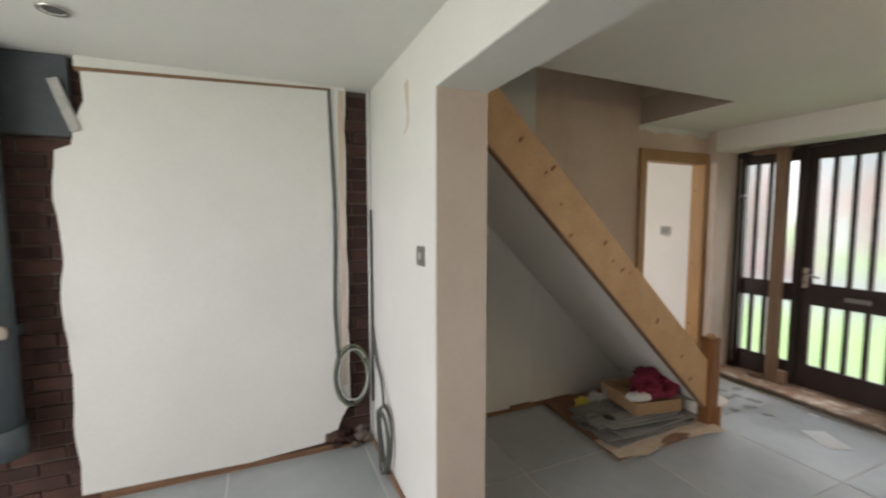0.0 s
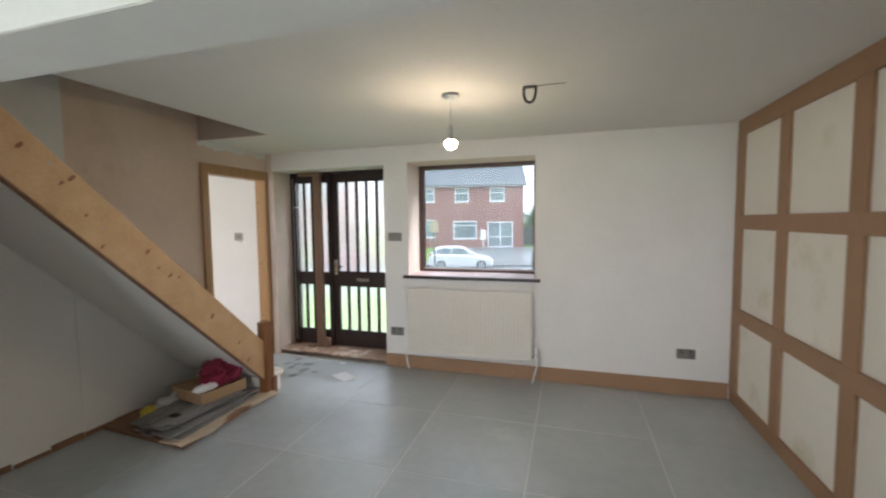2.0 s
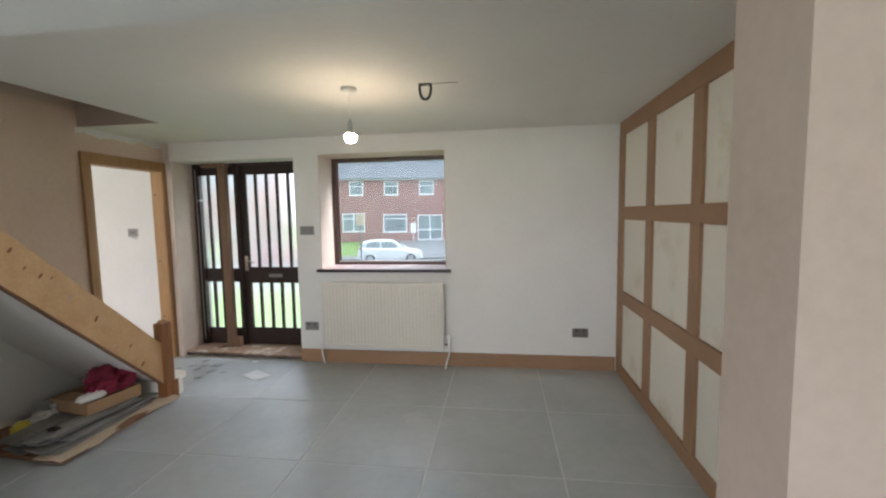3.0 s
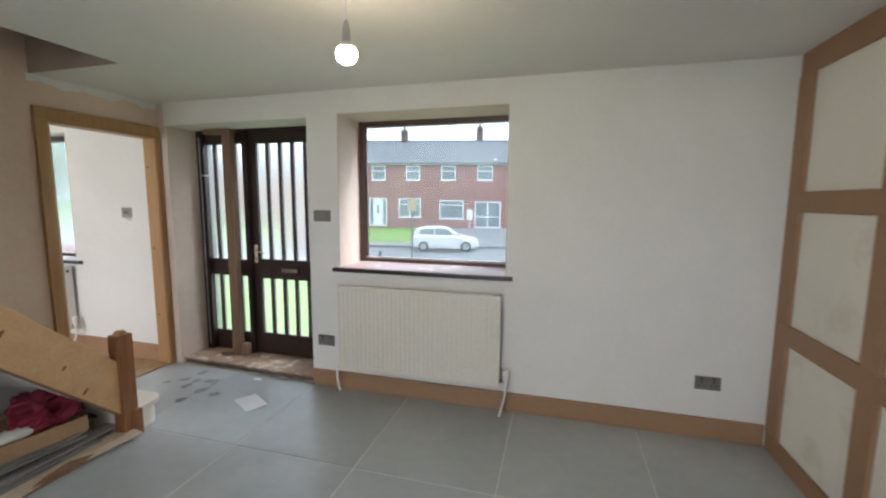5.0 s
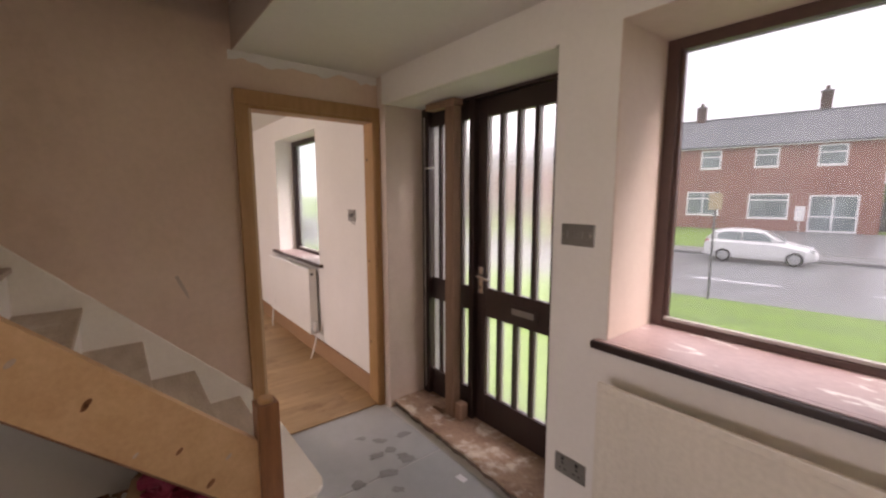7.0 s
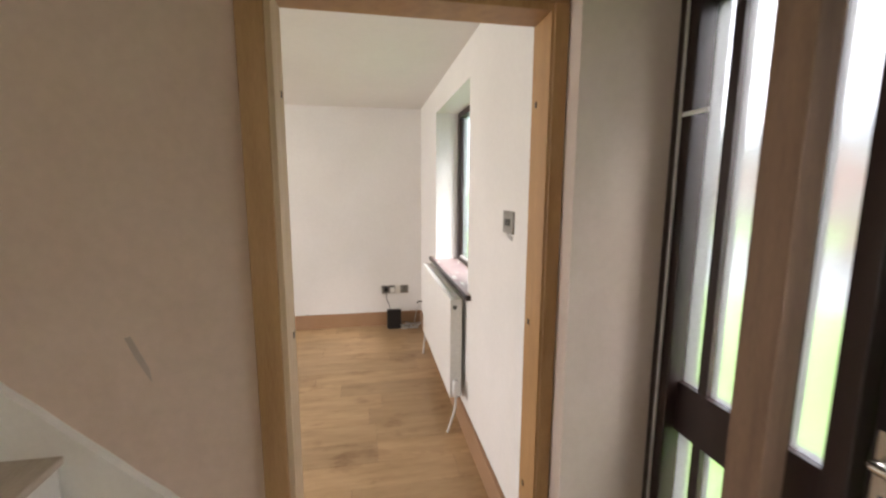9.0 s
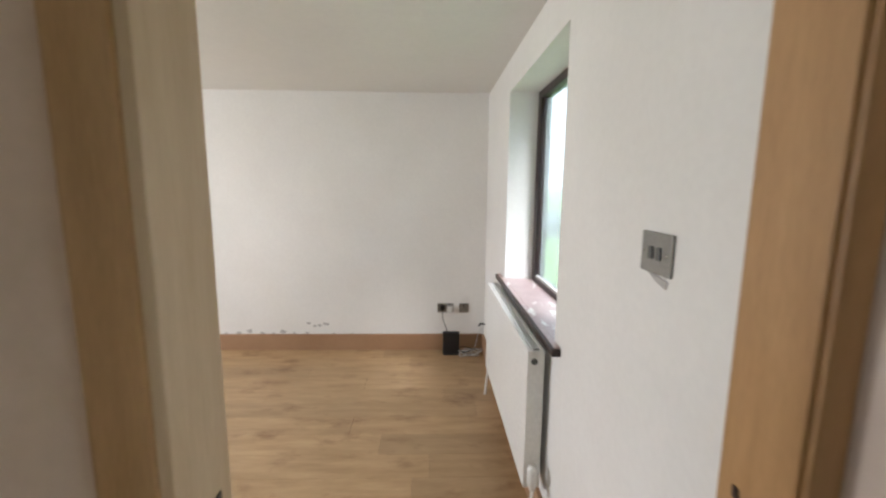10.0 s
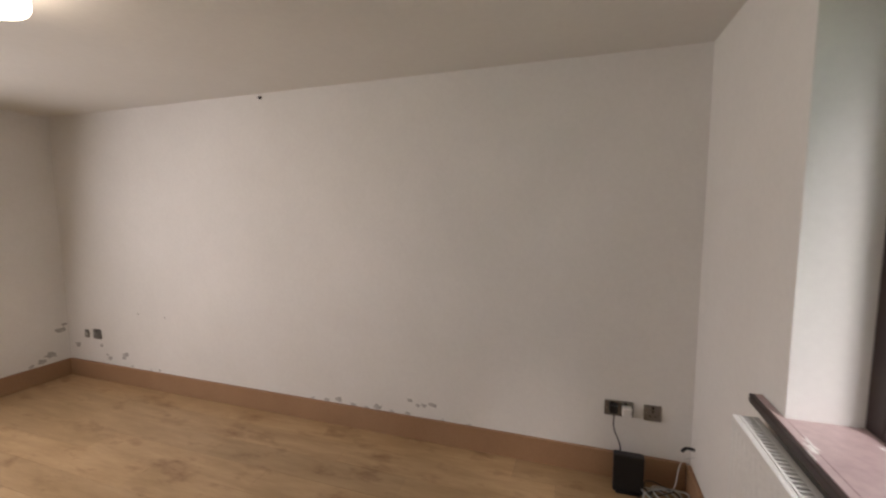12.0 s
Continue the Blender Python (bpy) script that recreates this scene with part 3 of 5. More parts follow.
# ---- windows ----
def room_window(name, x0, x1, z0, z1, y, wall_y, timber, glass, label, sl, sr, f, bead):
    win = thing(name, label, "window", ((x0 + x1) / 2, y, z0), kind="structure")
    part("window_frame", boxed(x0, x0 + f, y, y + 0.07, z0 + 0.03, z1, 0.004), timber, win)
    part("window_frame", boxed(x1 - f * 0.6, x1, y, y + 0.07, z0 + 0.03, z1, 0.004), timber, win)
    part("window_frame", boxed(x0 + f, x1 - f * 0.6, y, y + 0.07, z1 - 0.046, z1, 0.004), timber, win)
    part("window_frame", boxed(x0 + f, x1 - f * 0.6, y, y + 0.07, z0 + 0.03, z0 + 0.056, 0.004), timber, win)
    for a, b in ((x0 + f, x0 + f + 0.014), (x1 - f * 0.6 - 0.014, x1 - f * 0.6)):
        part("glazing_bead", boxed(a, b, y + 0.012, y + 0.03, z0 + 0.075, z1 - 0.048, 0.002), bead, win)
    part("glazing_bead", boxed(x0 + f, x1 - f * 0.6, y + 0.008, y + 0.03, z0 + 0.0565, z0 + 0.070, 0.002), HOLDER, win)
    pane = part("pane", boxed(x0 + f, x1 - f * 0.6, y + 0.034, y + 0.040, z0 + 0.057, z1 - 0.047), glass, win)
    pane.visible_shadow = False
    board = part("window_sill", boxed(sl, sr, wall_y - 0.036, wall_y - 0.0005, z0 - 0.004, z0 + 0.026, 0.006), DARKWOOD, win, "dark brown sill nosing")
    part("sill_board", boxed(x0 + 0.002, x1 - 0.002, wall_y, y + 0.02, z0 + 0.001, z0 + 0.03, 0.002), SILLTOP, win, "worn mauve painted sill board")
    part("sill_lip", boxed(sl + 0.012, sr - 0.012, wall_y - 0.022, wall_y - 0.001, z0 + 0.026, z0 + 0.0295), SILLTOP, win)
    return win


room_window("window_1", WX0, WX1, WZ0, WZ1, 4.315, YF, BROWNFRAME, DIMMED_CLEAR, "single pane window in a mahogany stained frame", -0.247, 1.128, 0.052, BROWNFRAME)
room_window("window_2", VX0, VX1, VZ0, VZ1, 4.165, R2N, DARKWOOD, MISTED, "misted single pane window in a dark brown frame", -4.34, -2.942, 0.075, DARKWOOD)
for x0, x1, y in ((-0.9, 1.5, RY - 0.2), (-3.85, -2.35, R2S - 0.2)):
    back = thing("window_rear", "white framed rear window", "window", (x0, y, 0.9), kind="structure")
    for a, b in ((x0, x0 + 0.06), (x1 - 0.06, x1), ((x0 + x1) / 2 - 0.03, (x0 + x1) / 2 + 0.03)):
        part("window_frame", boxed(a, b, y, y + 0.06, 0.76, 2.1, 0.004), UPVC, back)

# ---- front door ----
DY = 4.325
fd = thing("door_1", "dark brown front door with narrow rippled glass panes", "door", ((-1.29 - 0.46) / 2, DY, 0.03), kind="structure")
part("stile", boxed(-1.288, -1.215, DY, DY + 0.045, 0.03, 2.09, 0.003), DARKWOOD, fd)
part("stile", boxed(-0.585, -0.475, DY, DY + 0.045, 0.03, 2.09, 0.003), DARKWOOD, fd)
for z0, z1 in ((0.03, 0.245), (0.765, 0.945), (1.985, 2.09)):
    part("rail", boxed(-1.215, -0.585, DY + 0.001, DY + 0.044, z0, z1, 0.002), DARKWOOD, fd)
for z0, z1 in ((0.245, 0.765), (0.945, 1.985)):
    for x in (-1.105, -0.975, -0.85, -0.72):
        part("glazing_bar", boxed(x - 0.0155, x + 0.0155, DY + 0.003, DY + 0.042, z0, z1, 0.002), DARKWOOD, fd)
    g = part("pane", boxed(-1.215, -0.585, DY + 0.020, DY + 0.026, z0, z1), FROST, fd, "rippled obscure glass")
    g.visible_shadow = False
plate = part("handle_plate", boxed(-1.277, -1.234, DY - 0.008, DY - 0.0005, 0.905, 1.075, 0.003), CHROME, fd, "chrome handle plate")
bm = rod(bmesh.new(), (-1.256, DY - 0.008, 1.02), (-1.256, DY - 0.045, 1.02), 0.009)
tube(bm, [(-1.256, DY - 0.045, 1.02), (-1.214, DY - 0.05, 1.022), (-1.172, DY - 0.045, 1.012), (-1.147, DY - 0.043, 1.004)], 0.009, 8)
part("lever", bm, CHROME, plate, smooth=True)
part("keyhole", boxed(-1.260, -1.252, DY - 0.0095, DY - 0.008, 0.935, 0.955), BLACK, plate)
box_ = part("letterbox", boxed(-1.01, -0.80, DY - 0.010, DY, 0.815, 0.885, 0.004), DARKWOOD, fd, "dark brown letterbox surround")
part("flap", boxed(-0.985, -0.825, DY - 0.015, DY - 0.010, 0.832, 0.868, 0.003), STEEL, box_, "dull steel letterbox flap")
sl = thing("window_3", "dark framed sidelight with narrow rippled glass panes", "sidelight", (-1.6, DY, 0.03), kind="structure")
part("window_frame", boxed(RX0 + 0.003, -1.765, 4.29, 4.39, 0.03, RZ - 0.002, 0.003), DARKWOOD, sl)
part("window_frame", boxed(-1.338, -1.292, 4.29, 4.39, 0.03, RZ - 0.002, 0.003), DARKWOOD, sl)
part("window_frame", boxed(-0.468, RX1 - 0.002, 4.29, 4.39, 0.03, RZ - 0.002, 0.003), DARKWOOD, sl)
part("window_frame", boxed(RX0 + 0.005, RX1 - 0.004, 4.292, 4.385, 2.092, RZ + 0.0, 0.0), DARKWOOD, sl)
for z0, z1 in ((0.03, 0.235), (0.775, 0.93), (1.99, 2.092)):
    part("rail", boxed(-1.765, -1.338, DY, DY + 0.045, z0, z1, 0.002), DARKWOOD, sl)
for z0, z1 in ((0.235, 0.775), (0.93, 1.99)):
    for x in (-1.678, -1.568, -1.458):
        part("glazing_bar", boxed(x - 0.0155, x + 0.0155, DY + 0.003, DY + 0.042, z0, z1, 0.002), DARKWOOD, sl)
    g = part("pane", boxed(-1.765, -1.338, DY + 0.020, DY + 0.026, z0, z1), FROST, sl, "rippled obscure glass")
    g.visible_shadow = False
tube_bm = tube(bmesh.new(), [(-1.80, 4.284, 2.05), (-1.795, 4.282, 1.4), (-1.80, 4.284, 0.5), (-1.797, 4.284, 0.1)], 0.005)
part("cable", tube_bm, HOLDER, sl, "pale cable down the frame", smooth=True)
part("cable_clip", boxed(-1.80, -1.70, 4.283, 4.29, 1.70, 1.712, 0.001), PLASTIC, sl)
# worn threshold
random.seed(3)
front = [(RX0 + i * (RX1 - RX0) / 30, 3.985 + 0.045 * (1 - i / 30) + random.uniform(-0.008, 0.008)) for i in range(31)]
th = thing("door_threshold", "worn brown timber and stone threshold step", "step", (-1.16, 4.15, 0), kind="structure")
part("step_top", prism(front + [(RX1, 4.44), (RX0, 4.44)], "z", 0.036, 0.05), STEP_STONE, th)
part("step_base", prism([(x, y + 0.012) for x, y in front] + [(RX1, 4.44), (RX0, 4.44)], "z", 0.0, 0.036), MORTAR, th, "grey mortar under the step")
# timber prop in front of the sidelight
pr = thing("timber_prop", "brown sawn timber prop standing on the door threshold", "timber", (-1.36, 4.22, 0.05))
part("post", boxed(-1.465, -1.38, 4.20, 4.26, 0.05, 2.06, 0.003), PROP, pr)
part("head_plate", boxed(-1.66, -1.37, 4.195, 4.265, 2.062, 2.103, 0.003), PROP, pr)
part("foot_block", boxed(-1.378, -1.315, 4.21, 4.272, 0.05, 0.16, 0.003), PROP, pr)
part("wedge", prism([(-1.585, 0.05), (-1.467, 0.05), (-1.467, 0.085), (-1.565, 0.07)], "y", 4.18, 4.26), PROP, pr)

# ---- staircase ----
ST = thing("staircase", "open sided pine staircase with white painted risers", "staircase", (-1.55, 2.9, 0))
SX0, SX1 = XW + 0.028, -1.190
RISE, GOING, Z1, N1 = 0.212, 0.212, 0.160, 3.24
part("string", prism([(2.94, 0.165), (2.94, 0.50), (0.995, 2.37), (0.995, 2.035)], "x", -1.190, -1.146), PINE, ST, "broad pine outer string with knots")
# Thin dark strip draws the string's shadow gap as a solid piece.
part("string_batten", prism([(2.936, 0.155), (2.936, 0.168), (0.998, 2.032), (0.998, 2.019)], "x", -1.188, -1.152), PLYBASE, ST, "dark brown strip under the string, standing for its shadow line")
part("wall_string", prism([(3.115, 0.05), (3.115, 0.355), (0.995, 2.465), (0.995, 2.13)], "x", XW + 0.0005, XW + 0.026), STAIRWHITE, ST, "white painted wall string")
bead = [(3.112 - i * 2.1 / 60, 0.362 + i * 2.1 / 60 * 0.995 + 0.0015 * math.sin(i * 1.7) + 0.0012 * math.sin(i * 4.1)) for i in range(61)]
part("string_bead", prism([(y - 0.005, z - 0.009) for y, z in bead] + [(y + 0.0015, z + 0.002) for y, z in bead[::-1]], "x", XW + 0.0008, XW + 0.0285), STAIRWHITE, ST, "ragged white caulk line on the wall string")
part("soffit", prism([(2.90, 0.20), (2.915, 0.215), (0.995, 2.065), (0.995, 2.045)], "x", XW + 0.004, -1.190), PAINT, ST, "white boarded underside")
for k in range(1, 11):
    z, y = Z1 + k * RISE, N1 - k * GOING
    if y < 1.05:
        break
    part("tread", boxed(SX0, SX1, y - GOING - 0.02, y + 0.004, z - 0.024, z, 0.006), TREADWOOD, ST)
    part("riser", boxed(SX0, SX1, y - 0.034, y - 0.016, z - RISE, z - 0.024), STAIRWHITE, ST)
# rounded bottom step that runs out past the newel
arc = [(-1.135 - 0.10 + 0.10 * math.sin(a), 3.135 + 0.10 * math.cos(a)) for a in [i * math.pi / 16 for i in range(9)]]
foot = [(XW + 0.001, 2.96), (XW + 0.001, 3.235)] + arc + [(-1.135, 3.03), (-1.207, 3.03), (-1.207, 2.96)]
part("tread", prism(foot, "z", Z1 - 0.026, Z1), STAIRWHITE, ST, "white painted rounded bottom tread")
inset = [(x - (0.022 if x > -1.8 else 0), y - (0.022 if y > 3.0 else 0)) for x, y in foot]
part("riser", prism(inset, "z", 0.0, Z1 - 0.026), STAIRWHITE, ST, "white curved bottom riser")
nw = part("newel_post", boxed(-1.205, -1.117, 2.938, 3.026, 0.0, 0.66, 0.004), NEWEL, ST, "stained square newel post, cut short")
part("newel_tenon", lathe(bmesh.new(), [(0.032, 0.0), (0.032, 0.012), (0.025, 0.02)], (-1.161, 2.982, 0.66), 16), FRAME_PINE, nw)
part("newel_block", boxed(-1.117, -1.095, 2.985, 3.035, 0.0, 0.17, 0.003), NEWEL, nw)
random.seed(12)
for i in range(18):
    s = random.random() ** 0.55
    y = 1.1 + s * 1.75
    z = 0.165 + (2.94 - y) * 0.961 + random.uniform(0.04, 0.29)
    r = random.uniform(0.005, 0.011)
    knot = bmesh.new()
    bmesh.ops.create_circle(knot, cap_ends=True, segments=10, radius=1.0)
    turned(knot, Matrix.Translation((-1.1452, y, z)) @ pose(0, 0, 0, 0, 90, 0) @ pose(0, 0, 0, 0, 0, 45) @ Matrix.Diagonal((r, r * 2.2, 1, 1)))
    part("knot", knot, NEWEL if i % 4 else TORNCARD, ST)


# ---- radiators, plates, lamps ----
def radiator(name, x0, x1, yf, yb, z0, z1, enamel, label, fins, wall, valve_side, sides):
    ra = thing(name, label, "radiator", ((x0 + x1) / 2, wall, z0))
    bm = bmesh.new()
    n = int((x1 - x0 - 0.04) / fins)
    rows = []
    for i in range(n * 4 + 1):
        x = x0 + 0.02 + (x1 - x0 - 0.04) * i / (n * 4)
        d = 0.0018 if i % 4 in (2, 3) else 0.0
        rows.append((x, yf + d))
    outline = [(x0, yf + 0.004)] + rows + [(x1, yf + 0.004), (x1, yf + 0.018), (x0, yf + 0.018)]
    bm = prism(outline, "z", z0 + 0.03, z1 - 0.03)
    part("front_panel", bm, enamel, ra)
    for a, b in ((z0, z0 + 0.031), (z1 - 0.031, z1)):
        part("panel_edge", boxed(x0, x1, yf, yf + 0.018, a, b, 0.005), enamel, ra)
    if sides:
        part("rear_panel", boxed(x0, x1, yb - 0.018, yb, z0, z1, 0.004), enamel, ra)
        for a in (x0, x1 - 0.004):
            part("side_panel", boxed(a - 0.002, a + 0.006, yf + 0.002, yb - 0.002, z0, z1 - 0.002, 0.0015), enamel, ra)
        grille = part("top_grille", boxed(x0 + 0.006, x1 - 0.006, yf + 0.019, yf + 0.026, z1 - 0.004, z1), enamel, ra)
        for i in range(60):
            x = x0 + 0.02 + i * (x1 - x0 - 0.04) / 60
            part("grille_bar", boxed(x, x + 0.008, yf + 0.026, yb - 0.019, z1 - 0.004, z1 - 0.001), enamel, grille)
        part("end_cap", rod(bmesh.new(), (x1 + 0.004, (yf + yb) / 2 - 0.008, z1 - 0.045), (x1 + 0.010, (yf + yb) / 2 - 0.008, z1 - 0.045), 0.013, 14), CABLE_GREY, ra, "blanked end fitting")
    else:
        part("back_channel", boxed(x0 + 0.03, x1 - 0.03, yf + 0.018, yb, z0 + 0.05, z1 - 0.05, 0.004), enamel, ra)
    for a in (x0 + 0.12, x1 - 0.12):
        part("bracket", boxed(a - 0.015, a + 0.015, yb, wall - 0.001, z0 + 0.06, z1 - 0.08), enamel, ra)
    for a, sgn in ((x0, -1), (x1, 1)):
        if sgn != valve_side and valve_side:
            pipe = [(a + 0.004, yf + 0.03, z0 + 0.04), (a + sgn * 0.02, yf + 0.03, z0 + 0.02), (a + sgn * 0.028, yf + 0.02, z0 - 0.07), (a - sgn * 0.005, yf + 0.0, 0.02)]
            part("tail_pipe", tube(bmesh.new(), pipe, 0.0085), PLASTIC, ra, smooth=True)
            continue
        v = part("valve", rod(bmesh.new(), (a - sgn * 0.002, yf + 0.03, z0 + 0.04), (a + sgn * 0.05, yf + 0.03, z0 + 0.04), 0.011, 12), CHROME, ra, "chrome radiator valve", True)
        part("valve_head", lathe(bmesh.new(), [(0.014, -0.02), (0.018, 0.0), (0.022, 0.01), (0.022, 0.07), (0.016, 0.085)], (a + sgn * 0.045, yf + 0.03, z0 + 0.045), 16), PLASTIC, v, "white valve head", True)
        part("tail_pipe", tube(bmesh.new(), [(a + sgn * 0.045, yf + 0.03, z0 + 0.03), (a + sgn * 0.042, yf + 0.026, z0 - 0.05), (a + sgn * 0.015, yf - 0.005, 0.04), (a + sgn * 0.005, yf - 0.012, R2F if sides else 0.005)], 0.0085), PLASTIC, v, smooth=True)
    return ra


radiator("radiator", -0.17, 1.06, 3.868, 3.925, 0.20, 0.85, RADIATOR, "cream fluted panel radiator below the window", 0.034, YF, 1, False)
radiator("radiator", -4.276, -3.06, 3.885, 3.958, 0.235, 0.848, RADWHITE, "white double panel radiator with top grille", 0.034, R2N, 1, True)


def wall_plate(name, label, category, at, width, height, normal, kind_, group="sockets and switches"):
    """A steel faceplate with its rockers or holes; normal is '-y', '+x' or '-y' facing."""
    pl = thing(name, label, category, at, group)
    ax, ay, az = at

    def put(nm, u0, u1, z0, z1, d0, d1, m, up, bevel=0.0, lab=""):
        if normal == "-y":
            b = boxed(ax + u0, ax + u1, ay - d1, ay - d0, az + z0, az + z1, bevel)
        else:
            b = boxed(ax + d0, ax + d1, ay + u0, ay + u1, az + z0, az + z1, bevel)
        return part(nm, b, m, up, lab)
    plate = put("faceplate", -width / 2, width / 2, -height / 2, height / 2, 0.0005, 0.008, STEEL, pl, 0.002)
    gangs = 2 if width > 0.12 else 1
    for g in range(gangs):
        c = (g - (gangs - 1) / 2) * 0.068
        if kind_ in ("switch", "pair"):
            for q in ((-0.016, 0.016) if kind_ == "pair" or gangs == 2 else (0.0,)):
                put("rocker", c + q - 0.008, c + q + 0.008, -0.014, 0.014, 0.008, 0.012, STEEL if gangs == 2 else (CABLE_WHITE if kind_ == "switch" else CABLE_GREY), plate, 0.001)
        else:
            for u0, u1, z0, z1 in ((-0.004, 0.004, 0.006, 0.018), (-0.017, -0.008, -0.016, -0.010), (0.008, 0.017, -0.016, -0.010)):
                put("socket_slot", c + u0, c + u1, z0 - 0.004, z1 - 0.004, 0.008, 0.0086, BLACK, plate)
            put("rocker", c - 0.006, c + 0.006, 0.022, 0.036, 0.008, 0.011, BLACK, plate, 0.001)
    for u in (-width / 2 + 0.012, width / 2 - 0.012):
        put("screw", u - 0.003, u + 0.003, -0.003, 0.003, 0.008, 0.0095, CHROME, plate, 0.001)
    return pl, put


wall_plate("light_switch", "brushed steel double switch plate beside the window", "switch", (-0.34, YF, 1.366), 0.146, 0.086, "-y", "switch")
wall_plate("wall_socket", "brushed steel double socket beside the radiator", "socket", (-0.332, YF, 0.377), 0.146, 0.086, "-y", "socket")
wall_plate("wall_socket", "brushed steel double socket above the skirting", "socket", (2.352, YF, 0.36), 0.146, 0.086, "-y", "socket")
wall_plate("light_switch", "brushed steel switch on the white wall stub", "switch", (-1.022, NIB0 - 0.004, 1.33), 0.088, 0.088, "-y", "switch")
_, put = wall_plate("light_switch", "steel switch set loosely in broken plaster", "switch", (-2.338, R2N, 1.365), 0.118, 0.09, "-y", "pair")
bm = prism([(-2.379, 1.323), (-2.291, 1.310), (-2.299, 1.293), (-2.339, 1.303)], "y", R2N - 0.003, R2N - 0.0004)
solid("plaster_damage", bm, DAMP, "broken plaster edge below the switch", "plaster damage", at=(-2.335, R2N, 1.31))
wall_plate("wall_socket", "steel double socket with plugs, above the router", "socket", (R2W, 3.625, 0.41), 0.146, 0.086, "+x", "socket")
wall_plate("wall_socket", "steel single data socket near the corner", "socket", (R2W, 3.794, 0.409), 0.086, 0.086, "+x", "socket")
wall_plate("wall_socket", "steel single socket beside damp plaster", "socket", (R2W, -0.74, 0.412), 0.05, 0.07, "+x", "switch")
wall_plate("wall_socket", "steel double socket beside damp plaster", "socket", (R2W, -0.605, 0.42), 0.10, 0.086, "+x", "socket")

pen = thing("pendant_lamp", "white pendant cord with a bare lit bulb", "lamp", (0.676, 2.515, H))
part("ceiling_rose", lathe(bmesh.new(), [(0.05, 0.0), (0.05, -0.012), (0.036, -0.026), (0.012, -0.034)], (0.676, 2.515, H), 24), PLASTIC, pen, "white ceiling rose", True)
part("cord", rod(bmesh.new(), (0.676, 2.515, H - 0.03), (0.676, 2.515, 2.10), 0.003, 8), PLASTIC, pen)
part("lampholder", lathe(bmesh.new(), [(0.005, 0.085), (0.010, 0.07), (0.014, 0.055), (0.015, 0.012)], (0.676, 2.515, 2.026), 16), HOLDER, pen, smooth=True)
part("bulb_base", lathe(bmesh.new(), [(0.013, 0.046), (0.015, 0.040), (0.025, 0.028), (0.031, 0.020), (0.030, 0.018), (0.01, 0.018)], (0.676, 2.515, 1.998), 20), HOLDER, pen, "opaque bulb neck", True)
part("bulb", lathe(bmesh.new(), [(0.012, 0.0175), (0.030, 0.0175), (0.034, 0.011), (0.037, 0.0), (0.034, -0.014), (0.025, -0.026), (0.012, -0.032), (0.003, -0.034)], (0.676, 2.515, 1.998), 20), BULBGLOW, pen, "lit warm bulb", True)
HX, HY = 1.155, 2.515
hook = thing("ceiling_cable_loop", "black cable loop hanging from the ceiling", "cable", (HX, HY, H))
part("loop", tube(bmesh.new(), [(HX + u, HY + 0.003, H + z) for u, z in ((-0.033, 0.002), (-0.034, -0.04), (-0.022, -0.078), (0.0, -0.09), (0.022, -0.078), (0.033, -0.04), (0.032, 0.002))], 0.008, 8), BLACK, hook, smooth=True)
part("hole_plate", boxed(HX - 0.035, HX + 0.035, HY - 0.022, HY + 0.022, H - 0.006, H - 0.0005, 0.002), BLACK, hook)
part("stray_wire", tube(bmesh.new(), [(HX + 0.03, HY, H - 0.003), (HX + 0.12, HY - 0.01, H - 0.003), (HX + 0.2, HY, H - 0.001)], 0.0018), CABLE_GREY, hook)
drum = thing("ceiling_lamp", "round lit glass ceiling lamp", "lamp", (-3.63, 1.45, R2H))
part("shade", lathe(bmesh.new(), [(0.15, -0.012), (0.156, -0.02), (0.156, -0.085), (0.148, -0.097), (0.02, -0.103)], (-3.63, 1.45, R2H), 36), DRUMGLOW, drum, "lit white glass shade", True)
part("mount_ring", lathe(bmesh.new(), [(0.16, 0.0), (0.16, -0.012)], (-3.63, 1.45, R2H - 0.0005), 36), CHROME, drum, "chrome mounting ring", True)
spot = thing("recessed_spotlight", "round chrome recessed spotlight, unlit, in the ceiling", "lamp", (-1.40, -0.60, H))
part("bezel", lathe(bmesh.new(), [(0.036, -0.001), (0.036, -0.006), (0.05, -0.009), (0.054, -0.005), (0.054, -0.0005)], (-1.40, -0.60, H), 28), CHROME, spot, "chrome bezel", True)
part("lens", lathe(bmesh.new(), [(0.034, -0.0005), (0.034, -0.004), (0.01, -0.005)], (-1.40, -0.60, H), 20), CABLE_GREY, spot)

# ---- back room: pipe, lintel, cables ----
dp = thing("drain_pipe", "grey plastic soil pipe in front of stripped brick", "pipe", (-1.89, -1.06, 0.36))
part("pipe", rod(bmesh.new(), (-1.88, -1.055, 0.40), (-1.88, -1.07, H), 0.075, 24), GREYPIPE, dp, smooth=True)
part("socket_collar", rod(bmesh.new(), (-1.88, -1.055, 0.36), (-1.88, -1.057, 0.50), 0.088, 24), GREYPIPE, dp, smooth=True)
part("clip", boxed(-1.975, -1.78, -1.18, -0.99, 0.93, 0.985, 0.006), CONCRETE, dp, "pipe clip with a foam dab")
bm = blob(bmesh.new(), (-1.795, -1.02, 0.97), (0.025, 0.045, 0.04), 0.3, 3.0, 2)
part("foam", bm, SKIM, dp, "dried foam blob", True)
part("boss_cap", rod(bmesh.new(), (-1.806, -1.05, 0.78), (-1.797, -1.05, 0.78), 0.012, 12), PLASTIC, dp)
